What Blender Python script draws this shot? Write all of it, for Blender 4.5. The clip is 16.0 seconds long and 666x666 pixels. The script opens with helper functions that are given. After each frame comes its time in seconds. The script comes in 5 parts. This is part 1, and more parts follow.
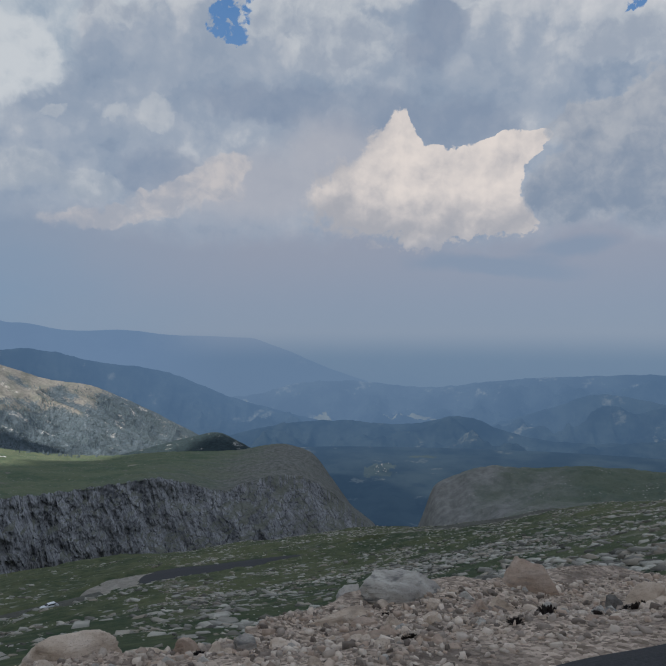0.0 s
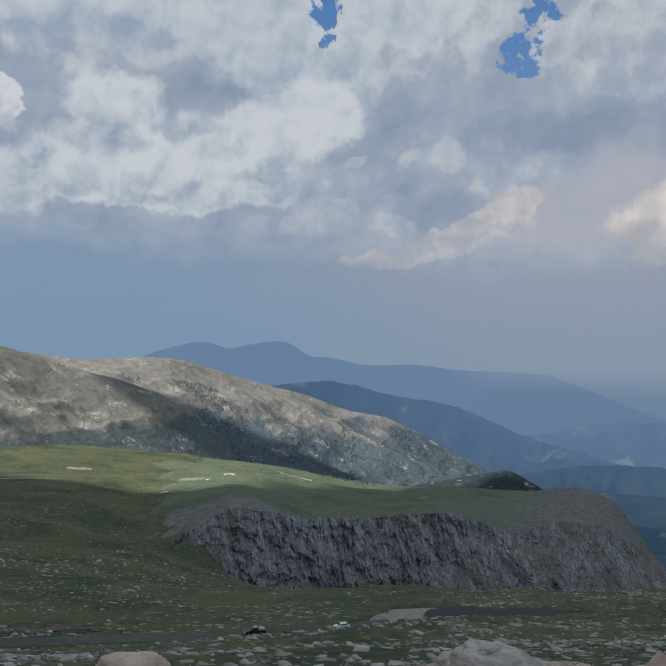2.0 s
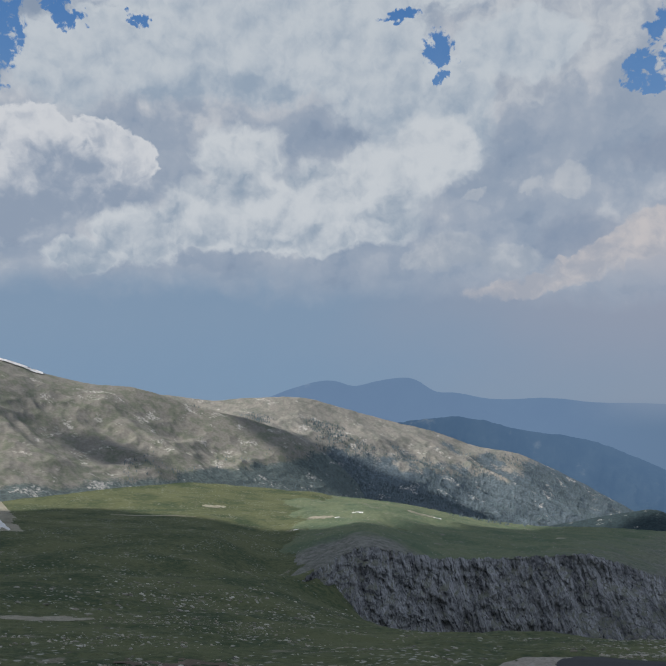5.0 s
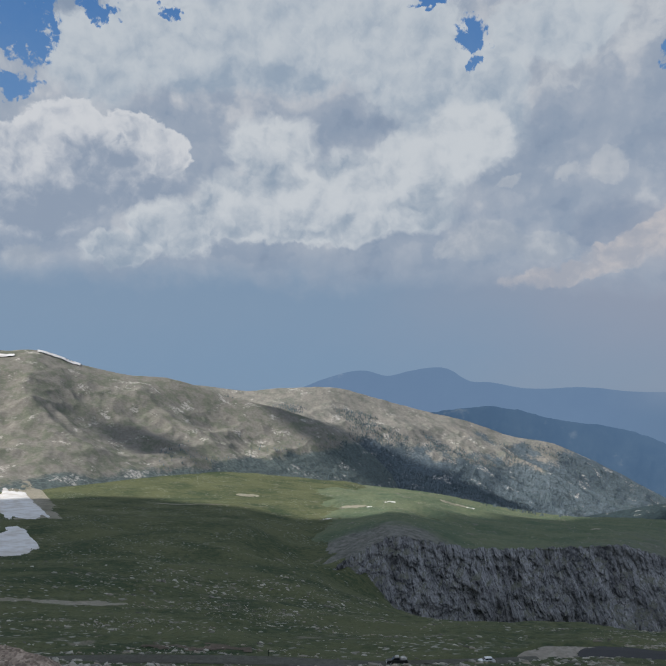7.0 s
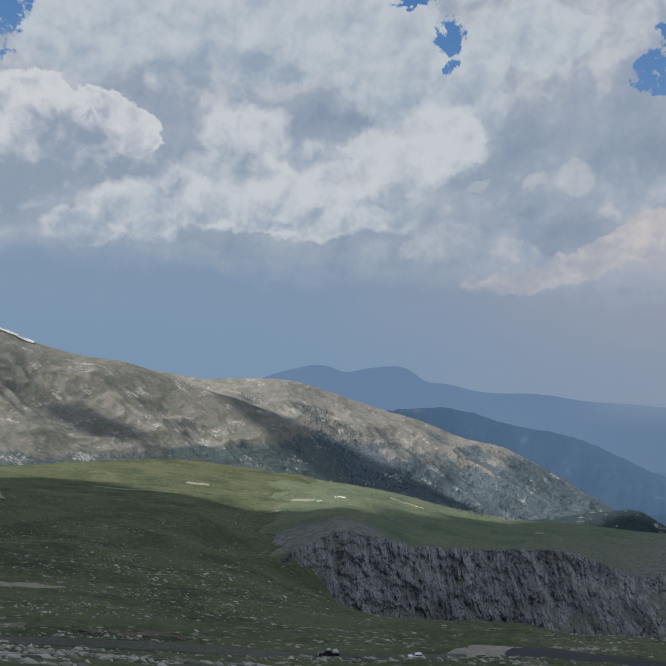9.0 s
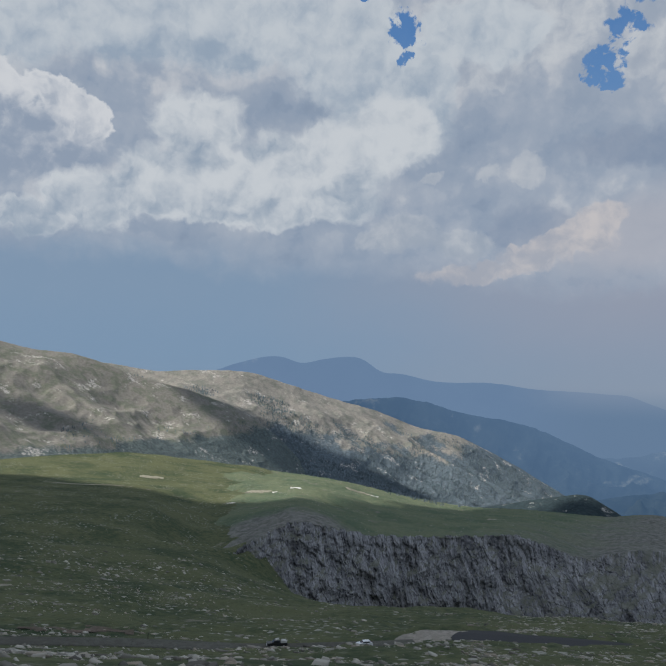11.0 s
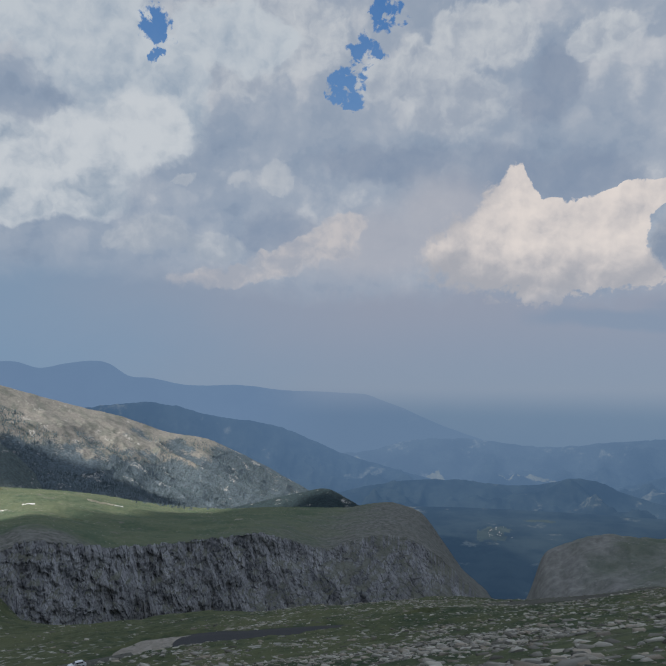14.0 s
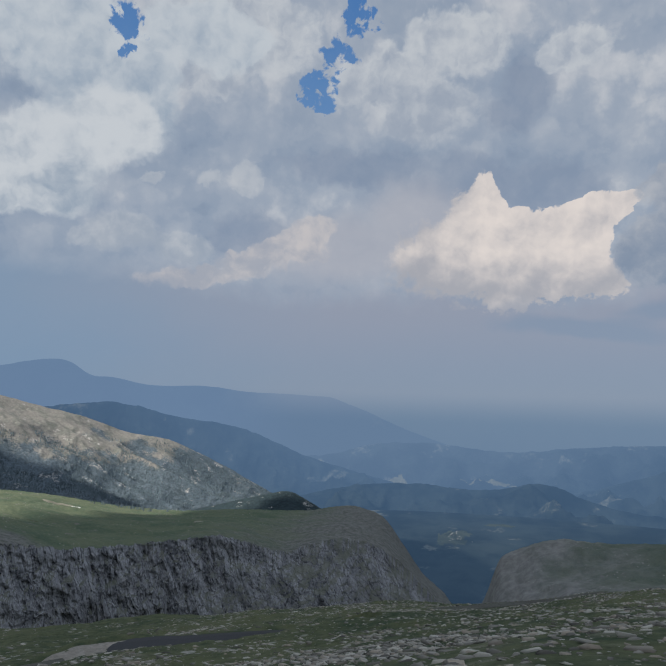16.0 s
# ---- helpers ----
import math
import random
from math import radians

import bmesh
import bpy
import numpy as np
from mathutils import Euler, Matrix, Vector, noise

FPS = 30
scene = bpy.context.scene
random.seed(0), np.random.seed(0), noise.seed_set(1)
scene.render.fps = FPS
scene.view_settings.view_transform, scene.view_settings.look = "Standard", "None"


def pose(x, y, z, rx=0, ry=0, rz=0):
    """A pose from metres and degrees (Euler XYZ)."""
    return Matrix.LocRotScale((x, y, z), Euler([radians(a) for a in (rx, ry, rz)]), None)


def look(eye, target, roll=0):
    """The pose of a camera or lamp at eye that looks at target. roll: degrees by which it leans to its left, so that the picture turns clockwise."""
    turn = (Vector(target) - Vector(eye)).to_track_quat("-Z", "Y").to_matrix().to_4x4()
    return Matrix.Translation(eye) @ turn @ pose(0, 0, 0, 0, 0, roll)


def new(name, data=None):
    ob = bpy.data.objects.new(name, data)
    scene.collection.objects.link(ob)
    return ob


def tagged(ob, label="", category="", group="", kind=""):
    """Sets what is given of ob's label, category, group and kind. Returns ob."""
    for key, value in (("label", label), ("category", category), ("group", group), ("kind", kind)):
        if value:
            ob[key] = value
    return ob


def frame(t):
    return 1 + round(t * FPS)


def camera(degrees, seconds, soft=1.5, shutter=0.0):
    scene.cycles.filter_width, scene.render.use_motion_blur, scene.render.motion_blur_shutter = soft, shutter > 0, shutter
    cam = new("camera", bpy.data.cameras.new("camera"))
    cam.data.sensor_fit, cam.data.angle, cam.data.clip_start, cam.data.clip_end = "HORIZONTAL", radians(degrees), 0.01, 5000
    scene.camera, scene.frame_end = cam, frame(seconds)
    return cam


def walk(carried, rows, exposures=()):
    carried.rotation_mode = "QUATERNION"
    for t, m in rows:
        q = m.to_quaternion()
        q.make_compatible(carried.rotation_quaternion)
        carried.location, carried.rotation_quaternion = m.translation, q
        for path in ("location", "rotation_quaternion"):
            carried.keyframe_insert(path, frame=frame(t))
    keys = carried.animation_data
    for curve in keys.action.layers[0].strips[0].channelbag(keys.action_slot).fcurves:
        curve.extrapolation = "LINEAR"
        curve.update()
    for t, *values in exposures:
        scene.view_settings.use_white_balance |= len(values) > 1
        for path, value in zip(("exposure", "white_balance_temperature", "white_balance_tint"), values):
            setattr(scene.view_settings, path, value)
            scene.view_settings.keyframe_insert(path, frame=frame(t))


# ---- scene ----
cam = camera(50.8, 16.0)
PATH = [
    (0, pose(0.00, -0.00, -0.00, 90.00, 0.00, -0.00)),
    (0.5, pose(0.11, -0.11, 0.07, 90.19, 0.16, 4.17)),
    (1, pose(0.33, 0.05, 0.05, 90.61, 0.01, 9.83)),
    (1.5, pose(0.99, 0.28, 0.05, 91.74, -0.34, 17.46)),
    (2, pose(1.49, 0.47, 0.06, 92.78, -0.62, 23.39)),
    (2.5, pose(1.93, 0.64, 0.06, 93.37, -0.61, 26.97)),
    (3, pose(2.38, 0.81, 0.08, 93.76, -0.53, 27.85)),
    (3.5, pose(2.86, 1.01, 0.12, 94.02, -0.68, 28.55)),
    (4, pose(3.44, 1.26, 0.17, 94.30, -0.50, 29.38)),
    (4.5, pose(4.07, 1.54, 0.20, 95.30, 0.38, 31.36)),
    (5, pose(4.81, 1.82, 0.20, 95.76, 0.73, 33.64)),
    (5.2, pose(5.13, 1.94, 0.19, 95.83, 0.80, 34.37)),
    (7.3, pose(9.32, 3.20, 0.07, 94.89, 0.90, 36.37)),
    (7.5, pose(9.65, 3.31, 0.06, 94.87, 0.83, 35.66)),
    (8, pose(10.40, 3.59, 0.02, 94.89, -0.51, 34.53)),
    (10.5, pose(12.49, 4.86, 0.09, 93.89, -3.33, 31.77)),
    (11, pose(13.38, 5.29, 0.09, 93.94, -1.79, 29.40)),
    (11.5, pose(14.41, 5.77, 0.08, 93.88, -0.32, 21.54)),
    (12, pose(15.53, 6.32, 0.11, 93.97, 0.17, 16.11)),
    (12.5, pose(16.75, 6.92, 0.15, 94.17, -0.01, 12.51)),
    (13, pose(18.06, 7.56, 0.14, 94.43, -0.29, 11.57)),
    (13.5, pose(19.43, 8.20, 0.11, 94.54, -0.40, 10.47)),
    (14, pose(20.79, 8.87, 0.09, 94.54, -0.38, 9.37)),
    (14.5, pose(22.12, 9.55, 0.10, 94.57, -0.57, 8.91)),
    (15, pose(23.47, 10.20, 0.09, 94.78, -1.21, 8.98)),
    (15.5, pose(24.91, 10.78, 0.09, 94.86, -1.37, 9.36)),
    (16, pose(26.59, 11.28, 0.11, 94.81, -1.32, 6.61)),
]
walk(cam, PATH)

# ---- world, sun, exposure ----
SUN_FROM = Vector((-0.52, -0.48, 0.70)).normalized()      # behind the viewer's left shoulder
sun_data = bpy.data.lights.new("sun", "SUN")
sun_data.energy, sun_data.angle, sun_data.color = 5.0, radians(1.0), (1.0, 0.94, 0.85)
sun = new("sun", sun_data)
sun.matrix_world = look((0, 0, 0), -SUN_FROM)


class Nodes:
    """Small helper round a node tree."""

    def __init__(self, tree):
        self.tree = tree
        tree.nodes.clear()

    def add(self, kind, inputs=None, **props):
        node = self.tree.nodes.new(kind)
        for key, value in props.items():
            setattr(node, key, value)
        for key, value in (inputs or {}).items():
            self.plug(value, node.inputs[key])
        return node

    def plug(self, value, socket):
        if isinstance(value, bpy.types.NodeSocket):
            self.tree.links.new(value, socket)
        else:
            socket.default_value = value

    def math(self, op, a, b=0.0, c=0.0, clamp=False):
        return self.add("ShaderNodeMath", {0: a, 1: b, 2: c}, operation=op, use_clamp=clamp).outputs[0]

    def smooth(self, v, lo, hi, a=0.0, b=1.0):
        return self.add("ShaderNodeMapRange", {0: v, 1: lo, 2: hi, 3: a, 4: b}, interpolation_type="SMOOTHSTEP").outputs[0]

    def mix(self, f, a, b, blend="MIX"):
        n = self.add("ShaderNodeMix", {0: f, 6: a, 7: b}, data_type="RGBA", blend_type=blend)
        return n.outputs[2]

    def noise(self, vec, scale, detail=4.0, rough=0.55, lac=2.0, distortion=0.0):
        return self.add("ShaderNodeTexNoise", {"Vector": vec, "Scale": scale, "Detail": detail, "Roughness": rough, "Lacunarity": lac, "Distortion": distortion}).outputs["Fac"]


def rgb(r, g, b):
    return (r, g, b, 1.0)


# Clouds by bearing and height in degrees: (bearing, height, half width, half height, turn, weight)
CUMULUS = [(-47, 25, 12, 5, 0, .48), (-36, 27, 10, 5, 0, .48), (-44, 22, 3.5, 2.2, 20, .35), (-33, 24.5, 4, 2.5, 10, .3), (-50.5, 12.9, 6, 2.8, 12, .8), (-43, 14.8, 6.5, 3.8, 8, .75), (-36.5, 15.6, 5, 3, 15, .6),
           (-30.5, 18.2, 5, 2.6, 30, .6), (-26, 19.5, 4, 3, 35, .5), (-21.6, 22.5, 2.8, 5, -12, .75), (-21.5, 26.5, 3.5, 4, 0, .4),
           (-56.5, 21, 4, 1.8, 0, .75), (-50.3, 19.3, 2, 1.9, -30, .7), (-57.5, 24.5, 4, 3, 0, .35)]
CUMULUS_SHADE = [(-37, 20.5, 5, 3, 25, -.5), (-31.5, 21.8, 3.5, 2, 40, -.35), (-46, 19.6, 4, 3, 0, -.3), (-55, 16, 4, 2.5, 0, -.3), (-42, 11.1, 11, 1.7, 4, -.6),
                 (-29, 10.3, 7, 1.5, 2, -.4), (-57, 12.5, 4, 1.6, 0, -.5), (-19, 19.5, 5, 4, 0, -.35)]
MIDDLE = [(-24.5, 12.1, 2.2, 1.2, 20, .5), (-13, 10.6, 6.5, 1.7, 22, .55), (-9, 12.4, 3, 1.3, 25, .5), (-13, 20, 7, 5, 0, -.35), (-16, 13.8, 4, 3, 0, -.4),
          (-5, 17.3, 5, 3, 20, -.3), (-13, 27, 5, 3, 0, .35), (-2, 25.4, 4, 2.6, 0, .6), (-3.5, 22.6, 4, 2, 0, .25), (7, 28, 5, 2, 0, .3), (-24.5, 20.5, 3, 3, 0, .2),
          (-15.5, 18.6, 1.2, .8, 0, .3), (-18.8, 17.4, 1.0, .7, 0, .35), (-12, 24.2, 5, 2.4, 10, .35), (-19.5, 23.8, 3.5, 3, 0, .35), (-7, 15.6, 4, 2.4, 30, .3)]
RIGHT = [(15, 25.5, 4.5, 3.4, 0, .5), (19.5, 24, 3.5, 3, 20, .4), (25, 24.5, 4, 4, 0, .4), (18.5, 14.8, 3, 1.6, 20, .35), (8.4, 23.6, 2.8, 3.4, 20, -.8), (10.8, 17.8, 5.5, 3.4, 0, -.8), (0.2, 19.5, 5, 2, -15, -.4), (21.5, 19, 4, 3, 0, .4),
         (20, 21.4, 3, 1.6, 30, .45), (24.5, 14.3, 3, 2.2, 0, .4), (13, 5.4, 10, 1.0, -3, -.45), (20.6, 8.7, 2, .8, 10, .5), (25, 7.2, 2.5, 1.4, 0, .35), (30, 22, 8, 8, 0, .2)]
CREAM = [(7, 11.3, 7.6, 5.6, 8, 1.2), (4.9, 15.0, 2.8, 2.8, -30, .75), (5.9, 17.0, 1.3, 1.4, -30, .5), (13, 13, 4.4, 2.8, 18, .8), (1.2, 11, 5.5, 3.6, 25, .75), (13, 9.2, 4, 2.4, 0, .8), (16.2, 14.4, 1.7, 1.2, 35, .7)]
CREAM_CUT = [(10.2, 17.3, 4.4, 3.0, 4, 1.6), (19.4, 11.6, 4.6, 4.0, 0, 1.7)]
GAPS = [(-60.8, 26.9, 3.3, 3.3, 0, 1), (-61.6, 22.8, 2.6, 1.3, 0, 1), (-55.4, 28.8, 2.3, 1, -30, 1), (-49.7, 29.4, 1.2, 0.7, 0, 1), (-24.1, 27.2, 1.9, 1.6, -30, 1), (-24, 25.5, 1, 0.8, 0, 1),
        (-27.4, 29.8, 2.1, 0.7, 0, 1), (-5.2, 28.9, 2.1, 1.4, 0, 1), (-7, 26.4, 1.6, 1.6, 30, 1), (-8.6, 24, 2.3, 1.3, 0, 1), (-7.7, 22.8, 1.4, 0.9, 0, 1), (23.4, 23.5, 1.2, 0.4, 0, 1)]
# Single clouds, back to front, in the same terms
UPPER = [(-55.2, 25.4, 4.8, 3.2, 0, 1), (-49.2, 26.9, 7.8, 3.5, 0, 1), (-40.4, 27.7, 8.9, 4.1, 0, 1), (-31.4, 28.4, 6.1, 3.2, 0, 1), (-28.6, 25.6, 6.3, 3.6, 0, 1), (-23.1, 22.7, 3.4, 4.6, 0, 1),
         (-25.9, 21.1, 4.1, 2.5, 0, 1), (-40.7, 32.5, 23.9, 3.3, 0, 1), (-17.5, 27.1, 5.2, 2.5, 0, 1)]
UPPER_SHADE = [(-41.5, 24, 7.1, 2.5, 0, 1), (-45.7, 23.3, 5.2, 1.8, 0, 1), (-35.1, 20.2, 3.2, 2.3, 0, 1)]
LEFT = [(-57, 20.2, 3.4, 2, 0, 1), (-60.3, 18.3, 4.1, 2.4, 0, 1), (-51.8, 20.1, 2.6, 1.6, -25, 1), (-49.5, 18.8, 1.7, 1.6, 0, 1), (-54.7, 16.7, 6, 2.5, 0, 1), (-59.9, 14.7, 5, 2.2, 0, 1)]
LEFT_SHADE = [(-54.7, 18.3, 3.5, 1.9, 0, 1), (-57.2, 14.6, 6.8, 1.9, 0, 1), (-49.8, 16.1, 2.3, 1.9, 0, 1)]
BAND = [(-53.4, 11.5, 2.6, 1.3, 0, 1), (-49.1, 13.3, 3.7, 2.3, 0, 1), (-43.7, 15, 4.2, 2.8, 0, 1), (-39.1, 15.7, 4.6, 3.2, 0, 1), (-41.2, 19.6, 3.9, 2.6, 0, 1), (-34.5, 16.6, 4.2, 3.2, 0, 1),
        (-29.5, 17.8, 4.9, 3.3, 0, 1), (-25.3, 19.8, 4.1, 3, 0, 1), (-31.7, 14.5, 5.6, 1.8, 0, 1), (-38.1, 13.5, 7.7, 1.5, 0, 1)]
BAND_SHADE = [(-45.7, 18.2, 5.5, 1.9, 0, 1), (-35.9, 19.3, 3.2, 1.6, 0, 1), (-47.1, 15.2, 1.7, 1.3, 0, 1), (-26.8, 15.3, 4.1, 1.7, 0, 1), (-40.5, 17.5, 2.5, 1.3, 0, 1)]
PUFFS = [(-23.8, 12.3, 2.7, 1.3, 0, 1), (-25.4, 11.6, 2.4, 0.9, 0, 1), (-17.2, 16.7, 1, 0.6, 0, 1), (-14.1, 16.8, 1.2, 1, 0, 1), (-21.7, 16.4, 0.8, 0.5, 0, 1), (-19.5, 11.4, 2.9, 1, 0, 1), (-60.1, 10.9, 1.8, 0.8, 0, 1)]
PINK = [(-9.3, 12.5, 2.8, 1.2, 25, 1), (-12.1, 10.9, 4.6, 1, 12, 1), (-16.7, 9.4, 5.5, 0.8, 8, 1)]
DARKS = [(8.9, 23.5, 1.9, 2.5, -10, 1), (7.1, 21.8, 2.2, 1.3, 0, 1), (10.4, 16.1, 4.6, 1.9, 0, 1), (4.1, 17, 5.6, 1.8, 0, 1), (-4.4, 18.1, 6.6, 1.3, 0, 1), (-13.9, 12.6, 3, 1.9, 0, 1)]
GREYS = [(18.3, 11, 3.1, 2.4, 0, 1), (21.1, 11.9, 3.9, 3.1, 0, 1), (24.6, 11.9, 3.4, 3.9, 0, 1), (25.2, 16.3, 3.1, 2.6, 0, 1), (20.5, 15.4, 3.3, 2.1, 0, 1)]
HIGH = [(-1.6, 25.3, 3.5, 1.9, 0, 1), (-4.4, 24.7, 2.1, 1.5, 0, 1), (2.9, 27.1, 4.4, 2.3, 0, 1), (12.5, 26.1, 2.7, 1.5, 0, 1), (-15.5, 27.5, 6.8, 3.2, 0, 1), (-18.3, 24.7, 4.2, 1.8, 0, 1), (0.6, 22.2, 3.8, 2.4, 0, 1),
        (-2.9, 24.2, 4.8, 1.7, 0, 1), (22.9, 21.2, 3.8, 1.7, 0, 1)]


def build_world():
    world = bpy.data.worlds.new("sky")
    scene.world = world
    world.use_nodes = True
    n = Nodes(world.node_tree)
    sky = n.add("ShaderNodeTexSky", sky_type="NISHITA", sun_disc=False, sun_elevation=math.asin(SUN_FROM.z),
                sun_rotation=math.atan2(SUN_FROM.x, SUN_FROM.y), altitude=3500.0, air_density=1.0, dust_density=0.6)
    way = n.add("ShaderNodeTexCoord").outputs["Generated"]
    x, y, z = n.add("ShaderNodeSeparateXYZ", {0: way}).outputs
    el = n.math("MULTIPLY", n.math("ARCSINE", z), 57.29578)
    az = n.math("MULTIPLY", n.math("ARCTAN2", x, y), 57.29578)
    flat = n.add("ShaderNodeCombineXYZ", {0: az, 1: el, 2: 0.0}).outputs[0]

    def shift(vec, scale, detail, size):
        c = n.add("ShaderNodeTexNoise", {"Vector": vec, "Scale": scale, "Detail": detail, "Roughness": 0.6}).outputs["Color"]
        c = n.add("ShaderNodeVectorMath", {0: c, 1: (0.5, 0.5, 0.5)}, operation="SUBTRACT").outputs[0]
        c = n.add("ShaderNodeVectorMath", {0: c, 1: (size, size * 0.8, 0)}, operation="MULTIPLY").outputs[0]
        return n.add("ShaderNodeVectorMath", {0: vec, 1: c}, operation="ADD").outputs[0]

    loose = shift(shift(flat, 0.14, 2, 3.2), 0.6, 3, 0.9)
    tight = shift(shift(flat, 0.18, 2, 1.8), 0.8, 4, 0.8)

    def field(vec, *lists):
        total = None
        for a, e, w, h, turn, weight in [b for blobs in lists for b in blobs]:
            p = n.add("ShaderNodeMapping", {"Vector": vec, "Location": (a, e, 0), "Rotation": (0, 0, radians(turn)), "Scale": (w, h, 1)}, vector_type="TEXTURE")
            g = n.add("ShaderNodeTexGradient", {0: p.outputs[0]}, gradient_type="SPHERICAL").outputs["Fac"]
            total = n.math("MULTIPLY_ADD", g, weight, 0.0 if total is None else total)
        return total

    fine = n.noise(loose, 0.45, 7, 0.55)
    broad = n.noise(n.add("ShaderNodeVectorMath", {0: loose, 1: (1.0, 1.7, 1.0)}, operation="MULTIPLY").outputs[0], 0.11, 4, 0.5)

    def heap(vec, scale, rough):
        return n.add("ShaderNodeTexVoronoi", {"Vector": vec, "Scale": scale, "Detail": 4.0, "Roughness": rough, "Lacunarity": 2.1, "Smoothness": 0.45, "Randomness": 1.0},
                     feature="SMOOTH_F1", voronoi_dimensions="2D", normalize=True).outputs["Distance"]

    def toward(vec, da, de):
        return n.add("ShaderNodeVectorMath", {0: vec, 1: (da, de, 0)}, operation="ADD").outputs[0]

    # heaped cloud tops, lit from the upper left: the side of each heap that faces the sun is brighter
    puff = heap(tight, 0.22, 0.5)
    relief = n.math("SUBTRACT", heap(toward(tight, -0.7, 1.0), 0.22, 0.5), puff)
    small = n.math("SUBTRACT", heap(toward(tight, -0.25, 0.4), 0.6, 0.5), heap(tight, 0.6, 0.5))
    curl = n.noise(tight, 1.1, 5, 0.55)
    light = n.math("MULTIPLY_ADD", field(loose, CUMULUS, CUMULUS_SHADE, MIDDLE, RIGHT), 0.55, n.math("MULTIPLY_ADD", broad, 0.8, -0.16))
    light = n.math("ADD", light, n.math("MULTIPLY_ADD", fine, 0.34, -0.17))
    edge = n.math("MULTIPLY_ADD", puff, -0.8, n.math("ADD", light, 0.25))
    crisp = n.smooth(light, 0.0, 0.75, 0.35, 1.0)
    light = n.math("ADD", light, n.math("MULTIPLY", crisp, n.math("MULTIPLY_ADD", relief, 1.1, n.math("MULTIPLY", small, 0.3))))
    light = n.math("ADD", light, n.smooth(edge, 0.33, 0.45, -0.06, 0.15))
    bank = n.math("MULTIPLY_ADD", broad, 1.5, n.math("MULTIPLY_ADD", puff, -1.1, n.math("MULTIPLY_ADD", fine, 0.6, edge)))
    light = n.math("ADD", light, n.smooth(bank, 0.38, 0.60, -0.09, 0.13))
    light = n.math("ADD", light, n.smooth(n.math("MULTIPLY_ADD", curl, 0.5, bank), 1.05, 1.2, -0.02, 0.08))
    light = n.math("ADD", light, n.math("MULTIPLY_ADD", puff, -0.5, 0.16))
    light = n.add("ShaderNodeMapRange", {0: light, 1: -0.6, 2: 1.38, 3: 0.0, 4: 1.0}).outputs[0]
    ramp = n.add("ShaderNodeValToRGB", {0: light})
    stops = ramp.color_ramp.elements
    stops[0].position, stops[0].color = 0.0, rgb(0.205, 0.265, 0.365)
    stops[1].position, stops[1].color = 1.0, rgb(0.72, 0.72, 0.73)
    for at, c in ((0.30, rgb(0.255, 0.32, 0.42)), (0.50, rgb(0.325, 0.38, 0.465)), (0.70, rgb(0.45, 0.485, 0.54)), (0.86, rgb(0.585, 0.60, 0.63))):
        stops.new(at).color = c
    colour = ramp.outputs[0]
    torn = shift(shift(flat, 0.28, 3, 3.4), 1.0, 5, 1.5)
    heaps = n.math("MULTIPLY_ADD", puff, -0.7, n.math("MULTIPLY_ADD", heap(torn, 0.6, 0.6), -0.7, n.math("MULTIPLY_ADD", curl, 0.9, 0.12)))
    bulge = n.math("SUBTRACT", heap(toward(torn, -0.5, 0.8), 0.38, 0.5), heap(torn, 0.38, 0.5))

    def union(vec, blobs, grow=1.45):
        total = 0.0
        for az0, el0, w, h, turn, weight in blobs:
            p = n.add("ShaderNodeMapping", {"Vector": vec, "Location": (az0, el0, 0), "Rotation": (0, 0, radians(turn)), "Scale": (w * grow, h * grow, 1)}, vector_type="TEXTURE")
            g = n.add("ShaderNodeTexGradient", {0: p.outputs[0]}, gradient_type="SPHERICAL").outputs["Fac"]
            total = n.math("SMOOTH_MAX", total, g, 0.12)
        return total

    def cloud_layer(under, blobs, lit, dim, base, top, shade=(), low_soft=0.16, top_soft=0.035, bump=0.5, cover=1.0, texture=1.0, bias=0.0):
        """One heaped cloud over what lies behind it: crisp towards its top, soft towards its base."""
        body = union(torn, blobs, 1.32)
        body = n.math("MULTIPLY_ADD", n.math("MULTIPLY", heaps, bump), n.smooth(body, 0.02, 0.2), body)
        rise = n.smooth(el, base, top)
        soft = n.math("MULTIPLY_ADD", rise, top_soft - low_soft, low_soft)
        mask = n.smooth(body, n.math("SUBTRACT", 0.3, soft), n.math("ADD", 0.3, soft))
        tone = n.math("MULTIPLY_ADD", rise, 0.45, n.math("MULTIPLY", n.math("MULTIPLY_ADD", bulge, 1.5, n.math("MULTIPLY_ADD", relief, 1.6, n.math("MULTIPLY_ADD", small, 0.45, n.math("MULTIPLY_ADD", fine, 1.0, -0.5)))), texture))
        tone = n.math("ADD", tone, n.math("MULTIPLY_ADD", n.smooth(body, 0.55, 0.3), 0.2, 0.16 + bias))
        if shade:
            tone = n.math("MULTIPLY_ADD", n.smooth(union(torn, shade), 0.05, 0.75), -0.45, tone)
        return n.mix(n.math("MULTIPLY", mask, cover), under, n.mix(n.smooth(tone, 0.0, 1.0), dim, lit))

    white, pale, mid_grey, slate = rgb(0.53, 0.575, 0.62), rgb(0.295, 0.37, 0.465), rgb(0.27, 0.33, 0.425), rgb(0.215, 0.275, 0.38)
    colour = cloud_layer(colour, DARKS, rgb(0.27, 0.32, 0.41), slate, 14.0, 26.0, (), 0.28, 0.24, 0.4, 0.7, 0.5)
    colour = cloud_layer(colour, HIGH, rgb(0.54, 0.57, 0.605), rgb(0.33, 0.38, 0.46), 19.0, 28.0, (), 0.28, 0.16, 0.45, 1.0, 0.7)
